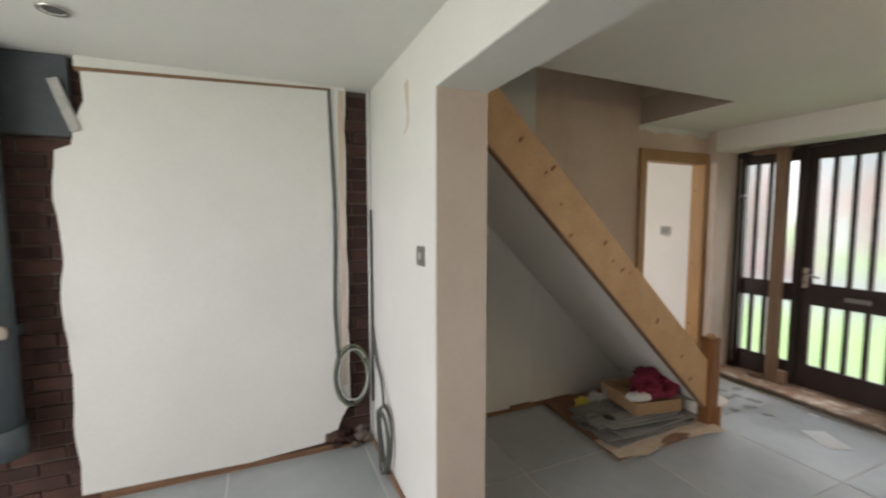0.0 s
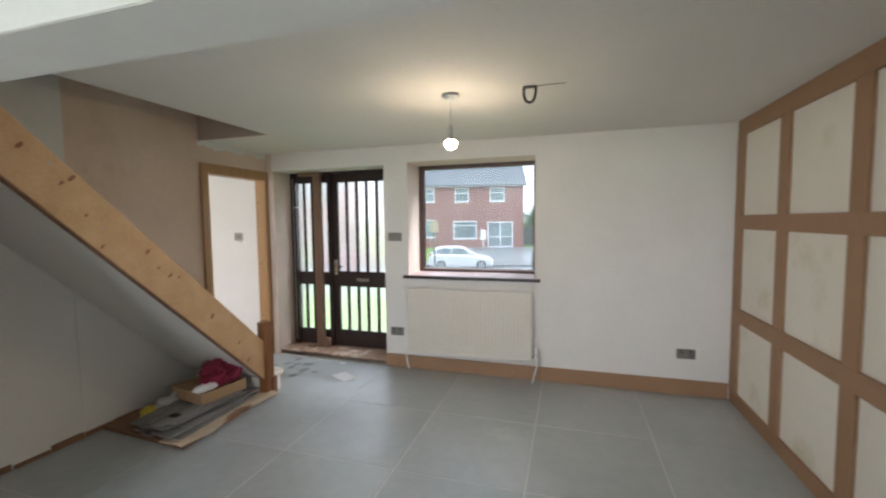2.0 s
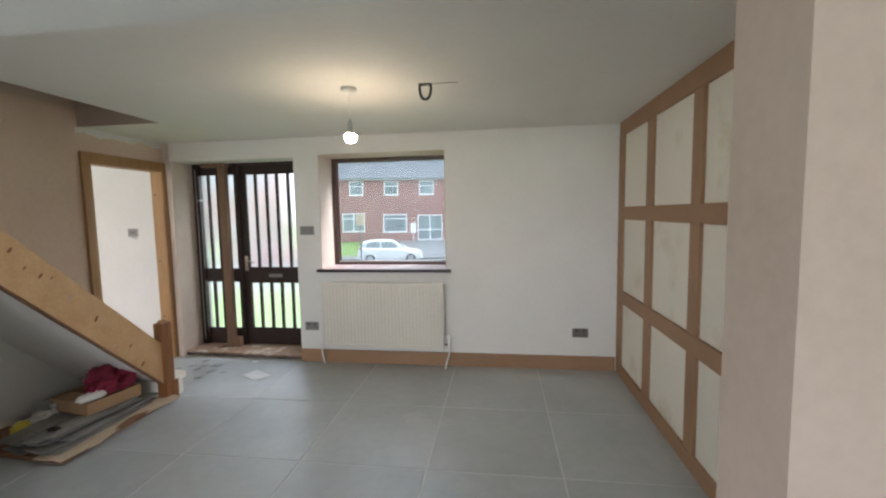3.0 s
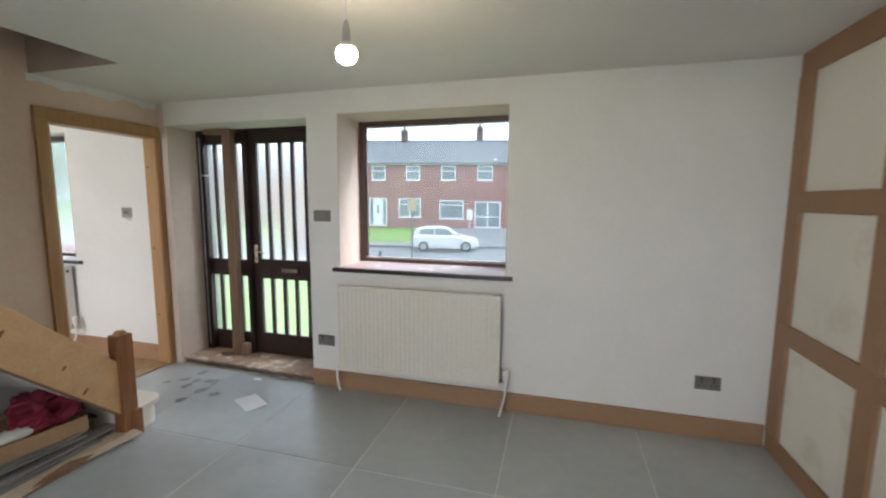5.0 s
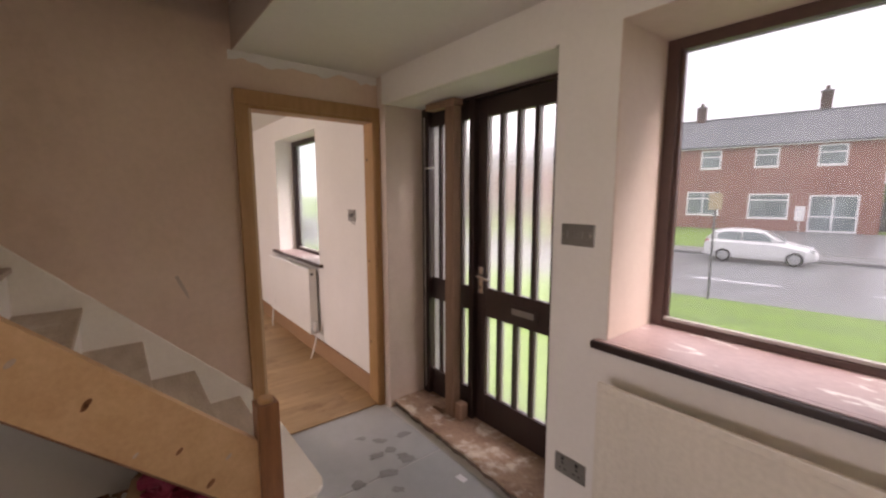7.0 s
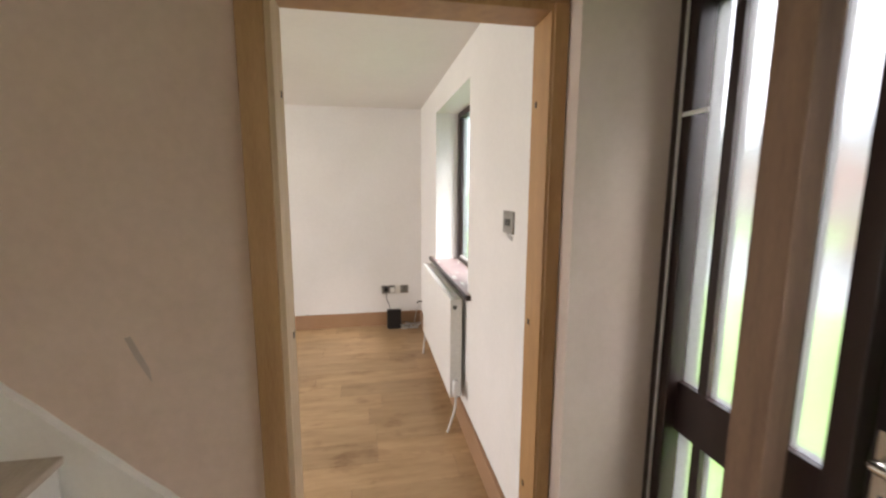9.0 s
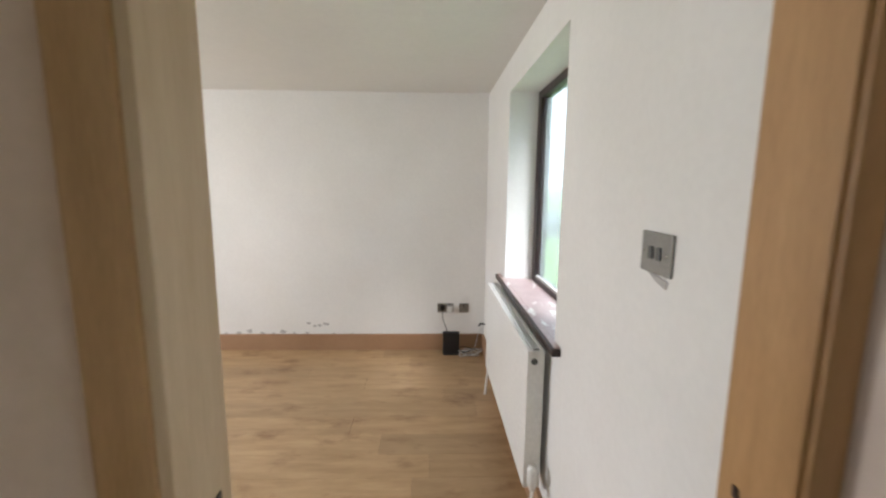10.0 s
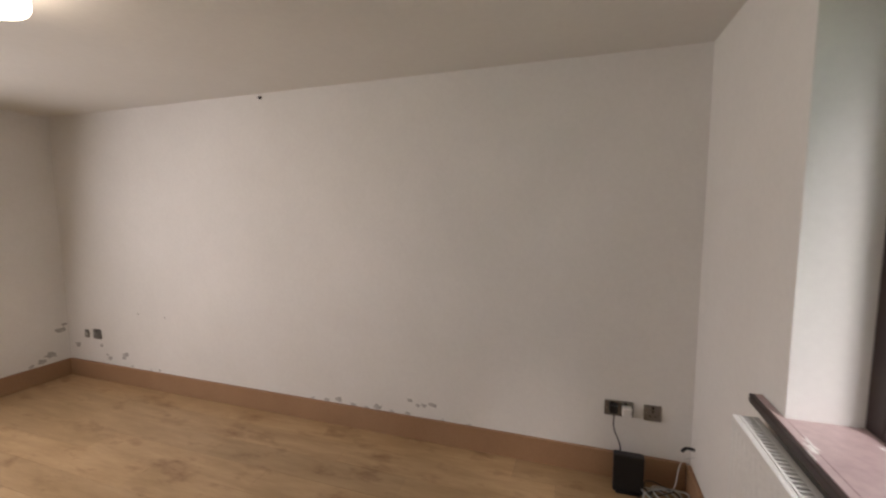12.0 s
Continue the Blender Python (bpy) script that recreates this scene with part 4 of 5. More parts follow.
structure("lintel", boxed(XW - 0.058, XW - 0.012, -1.20, -0.75, 1.90, H - 0.004, 0.006), CONCRETE, "grey concrete lintel over the chase", "lintel")
structure("lintel_packing", turned(boxed(-0.02, 0.02, -0.022, 0.022, -0.13, 0.13, 0.003), Matrix.Translation((XW - 0.01, -0.765, 2.05)) @ pose(0, 0, 0, 18, 0, 0)), DAMP, "broken grey plaster edge beside the lintel", "plaster")

CB = thing("cable_run", "loose grey and green cables with a coil at the chase", "cables", (-1.92, 0.55, 0))
part("supply_cable", tube(bmesh.new(), [(-1.94, 0.50, 2.28), (-1.935, 0.51, 1.95), (-1.935, 0.522, 1.5), (-1.935, 0.515, 1.1), (-1.93, 0.512, 0.9), (-1.925, 0.525, 0.62), (-1.92, 0.52, 0.42), (-1.91, 0.55, 0.33), (-1.91, 0.61, 0.30)], 0.011, 8), CABLE_GREY, CB, smooth=True)
part("thin_cable", tube(bmesh.new(), [(-1.94, 0.525, 2.28), (-1.938, 0.535, 1.8), (-1.936, 0.535, 1.2), (-1.93, 0.53, 0.8), (-1.925, 0.54, 0.45), (-1.915, 0.58, 0.31)], 0.005), CABLE_WHITE, CB, smooth=True)
for k, (m, r, c, zz) in enumerate(((CABLE_GREEN, 0.20, 0.608, 0.485), (CABLE_GREEN, 0.175, 0.60, 0.475), (CABLE_GREY, 0.19, 0.603, 0.48), (CABLE_WHITE, 0.165, 0.612, 0.50))):
    loop = [(-1.915 + 0.014 * math.sin(a * 2 + k) + 0.01 * k, c + r * 0.56 * math.cos(a), zz + r * math.sin(a)) for a in [i * 2 * math.pi / 14 for i in range(15)]]
    part("cable_loop", tube(bmesh.new(), loop, 0.0055), m, CB, smooth=True)
part("conduit", rod(bmesh.new(), (-1.935, 0.740, 0.02), (-1.935, 0.741, H), 0.013, 12), PLASTIC, CB, "pale conduit in the corner", True)
part("conduit", rod(bmesh.new(), (-1.902, 0.741, 0.30), (-1.908, 0.742, 1.55), 0.010, 10), CABLE_GREY, CB, smooth=True)
HS = thing("hose_coil", "coiled dark grey hose against the wall foot", "hose", (-1.55, 0.70, 0))
for k in range(2):
    loop = [(-1.55 + (0.112 - 0.008 * k) * math.cos(a) + 0.010 * k, 0.725 - 0.024 * k + 0.008 * math.sin(a * 2 + k), 0.215 + (0.195 - 0.014 * k) * math.sin(a)) for a in [i * 2 * math.pi / 20 for i in range(21)]]
    part("coil", tube(bmesh.new(), loop, 0.010, 8), CABLE_GREY, HS, smooth=True)
part("tail", tube(bmesh.new(), [(-1.57, 0.72, 0.40), (-1.66, 0.735, 0.52), (-1.80, 0.738, 0.62), (-1.885, 0.738, 0.80)], 0.009, 8), CABLE_GREY, HS, "tail rising to the chase", smooth=True)
random.seed(21)
RB = thing("rubble", "broken brick and mortar at the chase foot", "rubble", (-1.93, 0.62, 0))
for i in range(16):
    c = (random.uniform(-2.0, -1.90), random.uniform(0.44, 0.74), random.uniform(0.02, 0.10))
    s = random.uniform(0.02, 0.05)
    part("lump", blob(bmesh.new(), c, (s, s * 1.3, s * 0.8), 0.35, i, 1, 0.001), MORTAR if i % 2 else BRICK, RB)
solid("plaster_patch", prism([(-1.25, 2.14), (-1.19, 2.15), (-1.175, 1.95), (-1.20, 1.92), (-1.26, 1.90), (-1.255, 1.915), (-1.215, 1.935), (-1.205, 2.0)], "y", NIB0 - 0.0058, NIB0 - 0.0042), SKIM,
      "thin raised filler line on the white wall", "plaster patch", at=(-1.2, NIB0, 2.0))

# ---- pile under the stairs ----
solid("base_board", prism([(-1.925, 2.14), (-1.10, 2.085), (-1.115, 2.90), (-1.90, 2.93)], "z", 0.0, 0.028), PLYBASE,
      "old brown timber board lying on the floor", "board", at=(-1.5, 2.5, 0))
# torn cardboard, one edge curled up
bm = bmesh.new()
random.seed(30)
rows_ = []
for i in range(15):
    y = 2.07 + i * 0.065
    w_ = 0.20 + 0.05 * math.sin(i * 0.55) + random.uniform(-0.012, 0.012)
    lift = 0.032 + 0.02 * math.sin(i * 0.5 + 0.4) + 0.012 * (i / 14)
    rows_.append([bm.verts.new((-1.30 + k * w_ / 4 + 0.012 * (i / 14) * 2, y, 0.030 + (lift - 0.030) * (k / 4) ** 2 if k < 4 else lift * 0.6)) for k in range(5)])
for a_, b_ in zip(rows_, rows_[1:]):
    for k in range(4):
        bm.faces.new((a_[k], a_[k + 1], b_[k + 1], b_[k]))
ex = bmesh.ops.extrude_face_region(bm, geom=bm.faces[:])
bmesh.ops.translate(bm, vec=(0, 0, 0.005), verts=[g for g in ex["geom"] if isinstance(g, bmesh.types.BMVert)])
solid("cardboard_sheet", bm, TORNCARD, "torn curling cardboard sheet on the board", "cardboard", at=(-1.2, 2.5, 0.028))
random.seed(31)
PILE = thing("laminate_strips", "stack of loose grey laminate strips under the stairs", "building material", (-1.38, 2.5, 0.03))
for layer in range(5):
    for k in range(4 if layer < 3 else 3):
        ln = random.uniform(0.62, 0.82)
        x = -1.525 + k * 0.098 + random.uniform(-0.012, 0.012) - 0.012 * layer
        y = 2.14 + ln / 2 + random.uniform(-0.05, 0.08)
        b_ = boxed(-0.05, 0.05, -ln / 2, ln / 2, 0, 0.011, 0.001)
        tilt = pose(0, 0, 0, random.uniform(-0.8, 0.8), random.uniform(-3.0, 3.0), random.uniform(-10, 5))
        part("strip", turned(b_, Matrix.Translation((x, y, 0.031 + layer * 0.0170)) @ tilt), STRIPS, PILE)
for i in range(5):
    b_ = boxed(-0.010, 0.010, -0.30, 0.30, 0, 0.014, 0.002)
    part("edge_trim", turned(b_, Matrix.Translation((-1.22 - 0.028 * i, 2.46, 0.113 + 0.003 * (i % 2))) @ pose(0, 0, 0, 0, 0, -6 + 3 * i)), STRIPS, PILE)
part("torn_wrap", blob(bmesh.new(), (-1.36, 2.26, 0.125), (0.05, 0.03, 0.008), 0.5, 4.0, 2), BLACK, PILE, "dark scrap of wrapping")
BXM = Matrix.Translation((-1.465, 2.66, 0.124)) @ pose(0, 0, 0, 0, 0, -10)
CBX = thing("cardboard_box", "shallow open cardboard box on the laminate strips", "box", (-1.465, 2.66, 0.124))
for a in ((-0.20, 0.20, -0.19, 0.19, 0.0, 0.006), (-0.20, 0.20, -0.19, -0.184, 0.006, 0.088), (-0.20, 0.20, 0.184, 0.19, 0.006, 0.088), (-0.20, -0.194, -0.184, 0.184, 0.006, 0.088), (0.194, 0.20, -0.184, 0.184, 0.006, 0.088)):
    part("box_side" if a[5] > 0.05 else "box_base", turned(boxed(*a), BXM), CARDBOARD, CBX)
part("flap", turned(turned(boxed(-0.11, 0.0, -0.18, 0.18, 0, 0.005), pose(0, 0, 0, 0, -22, 0)), BXM @ Matrix.Translation((-0.20, 0, 0.088))), CARDBOARD, CBX)
part("flap", turned(turned(boxed(-0.19, 0.19, 0.0, 0.15, 0, 0.005), pose(0, 0, 0, -6, 0, 0)), BXM @ Matrix.Translation((0, -0.19, 0.086))), CARDBOARD, CBX)
bm = bmesh.new()
blob(bm, (-1.375, 2.70, 0.274), (0.12, 0.15, 0.08), 0.5, 5.0, 5, 0.2)
blob(bm, (-1.39, 2.64, 0.357), (0.08, 0.085, 0.05), 0.6, 8.0, 4, 0.2)
for v in bm.verts:
    v.co += Vector((noise.noise(v.co * 17), noise.noise(v.co * 19 + Vector((3, 0, 0))), noise.noise(v.co * 15 + Vector((0, 5, 0))))) * 0.03
solid("crimson_cloth", bm, CRIMSON, "crumpled crimson cloth heaped on the cardboard box", "cloth", at=(-1.39, 2.68, 0.2), smooth=True)
bm = bmesh.new()
blob(bm, (-1.335, 2.525, 0.240), (0.05, 0.09, 0.034), 0.2, 9.0, 3)
blob(bm, (-1.36, 2.47, 0.234), (0.042, 0.05, 0.028), 0.25, 2.0, 3)
solid("white_pouch", bm, PLASTIC, "small rounded white pouch on the box", "pouch", at=(-1.33, 2.53, 0.2), smooth=True)
bm = bmesh.new()
blob(bm, (-1.66, 2.42, 0.10), (0.042, 0.06, 0.055), 0.6, 2.0, 3, 0.03)
blob(bm, (-1.64, 2.50, 0.14), (0.026, 0.03, 0.045), 0.7, 3.0, 3, 0.03)
for v in bm.verts:
    v.co += Vector((noise.noise(v.co * 25), noise.noise(v.co * 27), noise.noise(v.co * 23))) * 0.02
solid("plastic_wrap", bm, FILM, "crumpled clear plastic wrap on the board", "wrap", at=(-1.66, 2.42, 0.03))
bm = blob(bmesh.new(), (-1.65, 2.28, 0.09), (0.045, 0.06, 0.055), 0.5, 6.0, 3, 0.029)
for v in bm.verts:
    v.co += Vector((noise.noise(v.co * 25), noise.noise(v.co * 27), 0)) * 0.02
solid("yellow_packet", bm, YELLOW, "crumpled yellow packet beside the strips", "packet", at=(-1.65, 2.28, 0.03))

# ---- floor litter ----
sheet = prism([(-0.078, -0.12), (0.078, -0.12), (0.078, 0.12), (-0.078, 0.12)], "z", 0, 0.0012)
solid("paper_sheet", turned(sheet, Matrix.Translation((-0.722, 3.553, 0.002)) @ pose(0, 0, 0, 0, 0, 60.5)), PAPER, "white sheet of paper on the tiled floor", "paper", at=(-0.722, 3.553, 0.001))
random.seed(41)
MUD = thing("mud_prints", "faint dried footprints on the floor by the door", "mud", (-1.3, 3.7, 0), kind="stuff")
for x, y, r in ((-1.53, 3.73, 0.032), (-1.41, 3.64, 0.036), (-1.29, 3.76, 0.045), (-1.23, 3.61, 0.042), (-1.25, 3.44, 0.038), (-1.09, 3.59, 0.026), (-1.49, 3.88, 0.034), (-1.62, 3.65, 0.024), (-1.41, 3.73, 0.028)):
    a = math.degrees(random.uniform(-0.5, 0.5)) - 30
    pts = [(r * (0.45 + 0.7 * random.random()) * math.cos(k * math.pi / 8), 1.5 * r * (0.45 + 0.7 * random.random()) * math.sin(k * math.pi / 8)) for k in range(16)]
    part("mark", turned(prism(pts, "z", 0, 0.0012), Matrix.Translation((x, y, 0.002)) @ pose(0, 0, 0, 0, 0, a)), DUST, MUD)
for i, (x, y) in enumerate(((-0.95, 3.9),)):
    b = prism([(-0.03, -0.02), (0.035, -0.015), (0.03, 0.02), (-0.03, 0.018)], "z", 0, 0.0012)
    solid("paper_scrap", turned(b, Matrix.Translation((x, y, 0.002)) @ pose(0, 0, 0, 0, 0, 40 * i)), PAPER, "small torn paper scrap on the floor", "paper", "paper scraps", at=(x, y, 0.001))

solid("plaster_scuff", prism([(2.767, 1.100), (2.782, 1.105), (2.802, 1.055), (2.820, 1.010), (2.824, 0.970), (2.810, 0.995), (2.787, 1.045)], "x", XW + 0.0003, XW + 0.0014), PLASTER_DARKER, "small brown scuff on the bare plaster", "scuff", at=(XW, 2.802, 1.040))
random.seed(43)
pts = [((0.14 if k % 2 else 0.09) * (0.6 + 0.6 * random.random()) * math.cos(k * math.pi / 10), 0.10 * (0.6 + 0.6 * random.random()) * math.sin(k * math.pi / 10)) for k in range(20)]
solid("plaster_dust", turned(prism(pts, "z", 0, 0.0008), Matrix.Translation((0.965, 2.888, 0.0008))), DUSTPALE, "pale smear of plaster dust on the floor tiles", "dust", at=(0.965, 2.888, 0.0008), kind="stuff")
# ---- second room: router, cables, marks ----
RT = thing("router", "black upright router box on the laminate floor", "router", (-5.035, 3.674, R2F))
part("case", boxed(-5.060, -5.010, 3.599, 3.749, R2F, R2F + 0.205, 0.008), BLACK, RT)
part("foot", boxed(-5.075, -4.995, 3.614, 3.734, R2F, R2F + 0.012, 0.003), BLACK, RT)
random.seed(51)
WR = thing("cable_tangle", "tangled pale and black cables on the floor corner", "cables", (-5.005, 3.834, R2F))
for k in range(7):
    c0, c1 = -5.015 + random.uniform(-0.02, 0.03), 3.834 + random.uniform(-0.03, 0.04)
    r = random.uniform(0.05, 0.09)
    loop = [(c0 + r * 0.7 * math.cos(a), c1 + r * math.sin(a), R2F + 0.008 + 0.006 * k + 0.012 * math.sin(a * 2 + k)) for a in [i * 2 * math.pi / 12 for i in range(13)]]
    part("cable", tube(bmesh.new(), loop, 0.003), CABLE_WHITE if k % 3 else BLACK, WR, smooth=True)
part("cable", tube(bmesh.new(), [(-5.005, 3.964, 0.27), (-5.065, 3.924, 0.2), (-5.035, 3.894, 0.08), (-5.015, 3.854, R2F + 0.03)], 0.003), CABLE_WHITE, WR, smooth=True)
part("cable_end", tube(bmesh.new(), [(-5.073, R2N - 0.003, 0.276), (-5.073 + 0.01, R2N - 0.04, 0.276 + 0.008), (-5.073 + 0.012, R2N - 0.06, 0.276 - 0.012)], 0.008, 8), BLACK, WR, "black connector hanging from the wall", smooth=True)
PG = thing("power_plug", "black plug with its lead in the socket", "plug", (R2W + 0.01, 3.594, 0.42))
part("plug_body", boxed(R2W + 0.0096, R2W + 0.05, 3.577, 3.619, 0.395, 0.44, 0.006), BLACK, PG)
part("lead", tube(bmesh.new(), [(-5.080, 3.599, 0.40), (-5.075, 3.599, 0.33), (-5.080, 3.624, 0.26), (-5.070, 3.634, 0.235), (-5.062, 3.634, 0.2)], 0.0035), BLACK, PG, smooth=True)
PW = thing("power_plug", "white plug adapter in the socket", "plug", (R2W + 0.01, 3.664, 0.42))
part("plug_body", boxed(R2W + 0.0096, R2W + 0.06, 3.639, 3.689, 0.385, 0.435, 0.008), PLASTIC, PW)
for y, z in ((1.278, 2.272), (0.222, 0.635), (-0.08, 0.64)):
    big = y > 0.3
    nl = rod(bmesh.new(), (R2W + 0.0003, y, z), (R2W + (0.012 if big else 0.004), y, z - 0.002), 0.011 if big else 0.008, 8)
    solid("wall_plug_hole", nl, BLACK if big else DAMP, "small dark plug hole in white plaster", "wall plug", "wall plugs", at=(R2W, y, z))
random.seed(61)


def damp_patch(x_of, along, z, r, name_seed):
    pts = []
    for k in range(11):
        a = 2 * math.pi * k / 11
        q = r * (0.45 + 0.75 * random.random())
        pts.append((along + 1.35 * q * math.cos(a), z + 0.8 * q * math.sin(a)))
    if x_of == "west":
        b = prism(pts, "x", R2W + 0.0003, R2W + 0.0018)
        at = (R2W, along, z)
    else:
        b = prism(pts, "y", R2S + 0.0003, R2S + 0.0018)
        at = (along, R2S, z)
    solid("damp_patch", b, DAMP, "grey patch of blown paint above the skirting", "damp patch", "damp patches", at=at)


for y, z, r in ((-0.27, 0.265, 0.034), (-0.30, 0.235, 0.02), (-0.47, 0.21, 0.028), (-0.50, 0.24, 0.016), (-0.57, 0.32, 0.02), (-0.88, 0.30, 0.03), (-0.2, 0.175, 0.012), (0.02, 0.17, 0.012), (0.12, 0.18, 0.014),
                (1.62, 0.17, 0.014), (1.74, 0.175, 0.018), (1.84, 0.188, 0.024), (1.95, 0.168, 0.02), (2.05, 0.165, 0.016), (2.14, 0.18, 0.03), (2.24, 0.166, 0.014), (2.37, 0.262, 0.02), (2.43, 0.235, 0.014),
                (2.47, 0.245, 0.018), (2.53, 0.255, 0.02), (2.36, 0.17, 0.018), (2.6, 0.165, 0.012), (2.77, 0.162, 0.014)):
    damp_patch("west", y, z, r, 0)
for x, z, r in ((-5.0, 0.235, 0.04), (-4.93, 0.2, 0.03), (-5.09, 0.44, 0.035), (-5.11, 0.48, 0.02), (-4.85, 0.18, 0.02)):
    damp_patch("south", x, z, r, 0)

# ---- outside: the street runs 12 degrees off the front wall ----
STREET = Matrix.Translation((-2.21, 34.45, -0.18)) @ pose(0, 0, 0, 0, 0, 12)
ROADZ = -0.90


def street(bm):
    return turned(bm, STREET)


def spot_on(u, v, z):
    return STREET @ Vector((u, v, z))


bm = prism([(-400, -60), (-400, -0.2), (-30.6, 0.04), (-20.32, -0.76), (-20.3, -1.0), (-9.0, -1.0), (-8.98, -0.80), (-1.0, -0.52), (60, -0.4), (900, -0.4), (900, -60)], "x", -900, 900)
structure("ground", street(bm), GRASS, "green lawn and verges sloping to the road", "ground")
structure("road", street(boxed(-300, 300, -20.12, -11.0, -0.99, ROADZ)), ASPHALT, "wet grey asphalt road", "road")
structure("pavement", street(prism([(-10.85, -0.99), (-10.85, -0.79), (-9.0, -0.785), (-9.0, -0.99)], "x", -300, 300)), SLAB, "wet concrete pavement across the road", "pavement")
bm = prism([(-9.0, -0.99), (-9.0, -0.78), (-1.2, -0.505), (0.0, -0.505), (0.0, -0.99)], "x", -6.2, 16)
structure("pavement_drive", street(bm), ASPHALT, "wet tarmac forecourt before the houses", "driveway")
bm = prism([(-30.0, -0.4), (-30.0, 0.012), (-20.4, -0.742), (-20.32, -0.755), (-20.32, -0.99)], "x", -1.9, 3.2)
structure("pavement_path", street(bm), SLAB, "wet concrete drive beside the verge", "driveway")
for v0, v1, z in ((-20.3, -20.12, -0.77), (-11.0, -10.85, -0.785)):
    k = thing("kerb", "grey concrete kerb along the road", "kerb", spot_on(0, v0, z), kind="structure")
    one = None
    for i in range(60):
        u = -40 + i * 0.915
        if one is None:
            ob = part("kerbstone", street(boxed(u, u + 0.905, v0, v1, -0.98, z, 0.012)), SLAB, k)
            one = ob
        else:
            ob = new("kerbstone", one.data)
            ob.parent = k
            d = STREET.to_3x3() @ Vector((0.915 * i, 0, 0))
            ob.location = d
for i in range(12):
    u = -26 + i * 4.0
    solid("road_marking", street(boxed(u, u + 2.2, -16.95, -16.85, ROADZ + 0.001, ROADZ + 0.004)), PAPER, "white painted centre line dash on the road", "road marking", "centre line", "structure", at=spot_on(u, -16.9, ROADZ))


def house_window(h, u0, u1, z0, z1, lights, door=False):
    """White plastic window (or glazed door) on the front wall of a house."""
    wn = part("front_door" if door else "window", street(boxed(u0 - 0.03, u1 + 0.03, -0.02, 0.04, z0 - 0.05, z0)), UPVC, h)
    f = 0.085
    for a, b, c, d in ((u0, u0 + f, z0, z1), (u1 - f, u1, z0, z1), (u0 + f, u1 - f, z1 - f, z1), (u0 + f, u1 - f, z0, z0 + f)):
        part("frame", street(boxed(a, b, -0.05, 0.03, c, d)), UPVC, wn)
    for kind_, p in lights:
        if kind_ == "v":
            part("mullion", street(boxed(u0 + p - 0.04, u0 + p + 0.04, -0.048, 0.03, z0 + f, z1 - f)), UPVC, wn)
        else:
            part("transom", street(boxed(u0 + f, u1 - f, -0.046, 0.03, z0 + p - 0.035, z0 + p + 0.035)), UPVC, wn)
    part("pane", street(boxed(u0 + f, u1 - f, -0.015, 0.01, z0 + f, z1 - f)), DARKPANE, wn)
    return wn


def chimney(h, u, v, z, top):
    c = part("chimney", street(boxed(u - 0.28, u + 0.28, v - 0.28, v + 0.28, z, top)), BRICK, h, "brick chimney darker than the walls")
    part("chimney_cap", street(boxed(u - 0.33, u + 0.33, v - 0.33, v + 0.33, top, top + 0.08)), SLAB, c)
    part("pot", street(lathe(bmesh.new(), [(0.12, 0), (0.10, 0.25), (0.12, 0.3)], (u, v, top + 0.08), 12)), BRICK, c)


def house(u0, u1, v0, v1, zb, eave, ridge, label):
    h = thing("house", label, "house", spot_on((u0 + u1) / 2, v0, zb))
    part("wall", street(boxed(u0, u1, v0, v1, zb - 0.3, eave)), HOUSEBRICK, h, "red brick walls")
    vm = (v0 + v1) / 2
    for a, b in ((u0 + 0.002, u0 + 0.2), (u1 - 0.2, u1 - 0.002)):
        part("gable", street(prism([(v0, eave), (v1, eave), (vm, ridge - 0.1)], "x", a, b)), HOUSEBRICK, h)
    for s in (1, -1):
        e0, e1 = (v0 - 0.35, vm) if s == 1 else (v1 + 0.35, vm)
        drop = (ridge - eave) / (vm - v0) * 0.35
        part("roof_slope", street(prism([(e0, eave - drop + 0.02), (e1, ridge), (e1, ridge + 0.09), (e0, eave - drop + 0.11)], "x", u0 - 0.25, u1 + 0.25)), ROOF, h, "grey tiled roof slope")
    part("ridge_tile", street(boxed(u0 - 0.25, u1 + 0.25, vm - 0.12, vm + 0.12, ridge + 0.03, ridge + 0.15)), ROOF, h)
    part("gutter_board", street(boxed(u0 - 0.2, u1 + 0.2, v0 - 0.30, v0 - 0.22, eave - 0.22, eave - 0.08)), UPVC, h, "white gutter board")
    return h


h1 = house(-12.3, 0.0, 0.0, 7.4, -0.5, 4.72, 6.75, "red brick semi-detached house across the road")
for u0, u1 in ((-11.2, -10.08), (-8.42, -7.3), (-5.62, -4.45), (-2.75, -1.52)):
    house_window(h1, u0, u1, 3.28, 4.42, (("h", 0.72),))
house_window(h1, -11.45, -10.0, -0.35, 1.85, (("v", 0.36), ("v", 1.1)), True)
dr = part("door_leaf", street(boxed(-11.03, -10.42, -0.03, 0.02, -0.3, 1.75)), UPVC, h1, "white front door")
part("door_light", street(boxed(-10.8, -10.66, -0.035, -0.03, 0.6, 1.3)), DARKPANE, dr)
house_window(h1, -9.05, -7.25, 0.33, 1.83, (("v", 0.9), ("h", 1.05)))
house_window(h1, -5.75, -3.8, 0.22, 1.70, (("h", 1.1),))
house_window(h1, -2.92, -0.85, -0.47, 1.62, (("v", 1.03), ("h", 0.85)))
chimney(h1, -9.1, 3.7, 6.3, 7.7)
chimney(h1, -2.5, 4.2, 6.3, 8.0)
h2 = house(3.95, 13.0, 1.8, 6.6, -0.4, 4.0, 6.1, "red brick house beyond the tarmac forecourt")
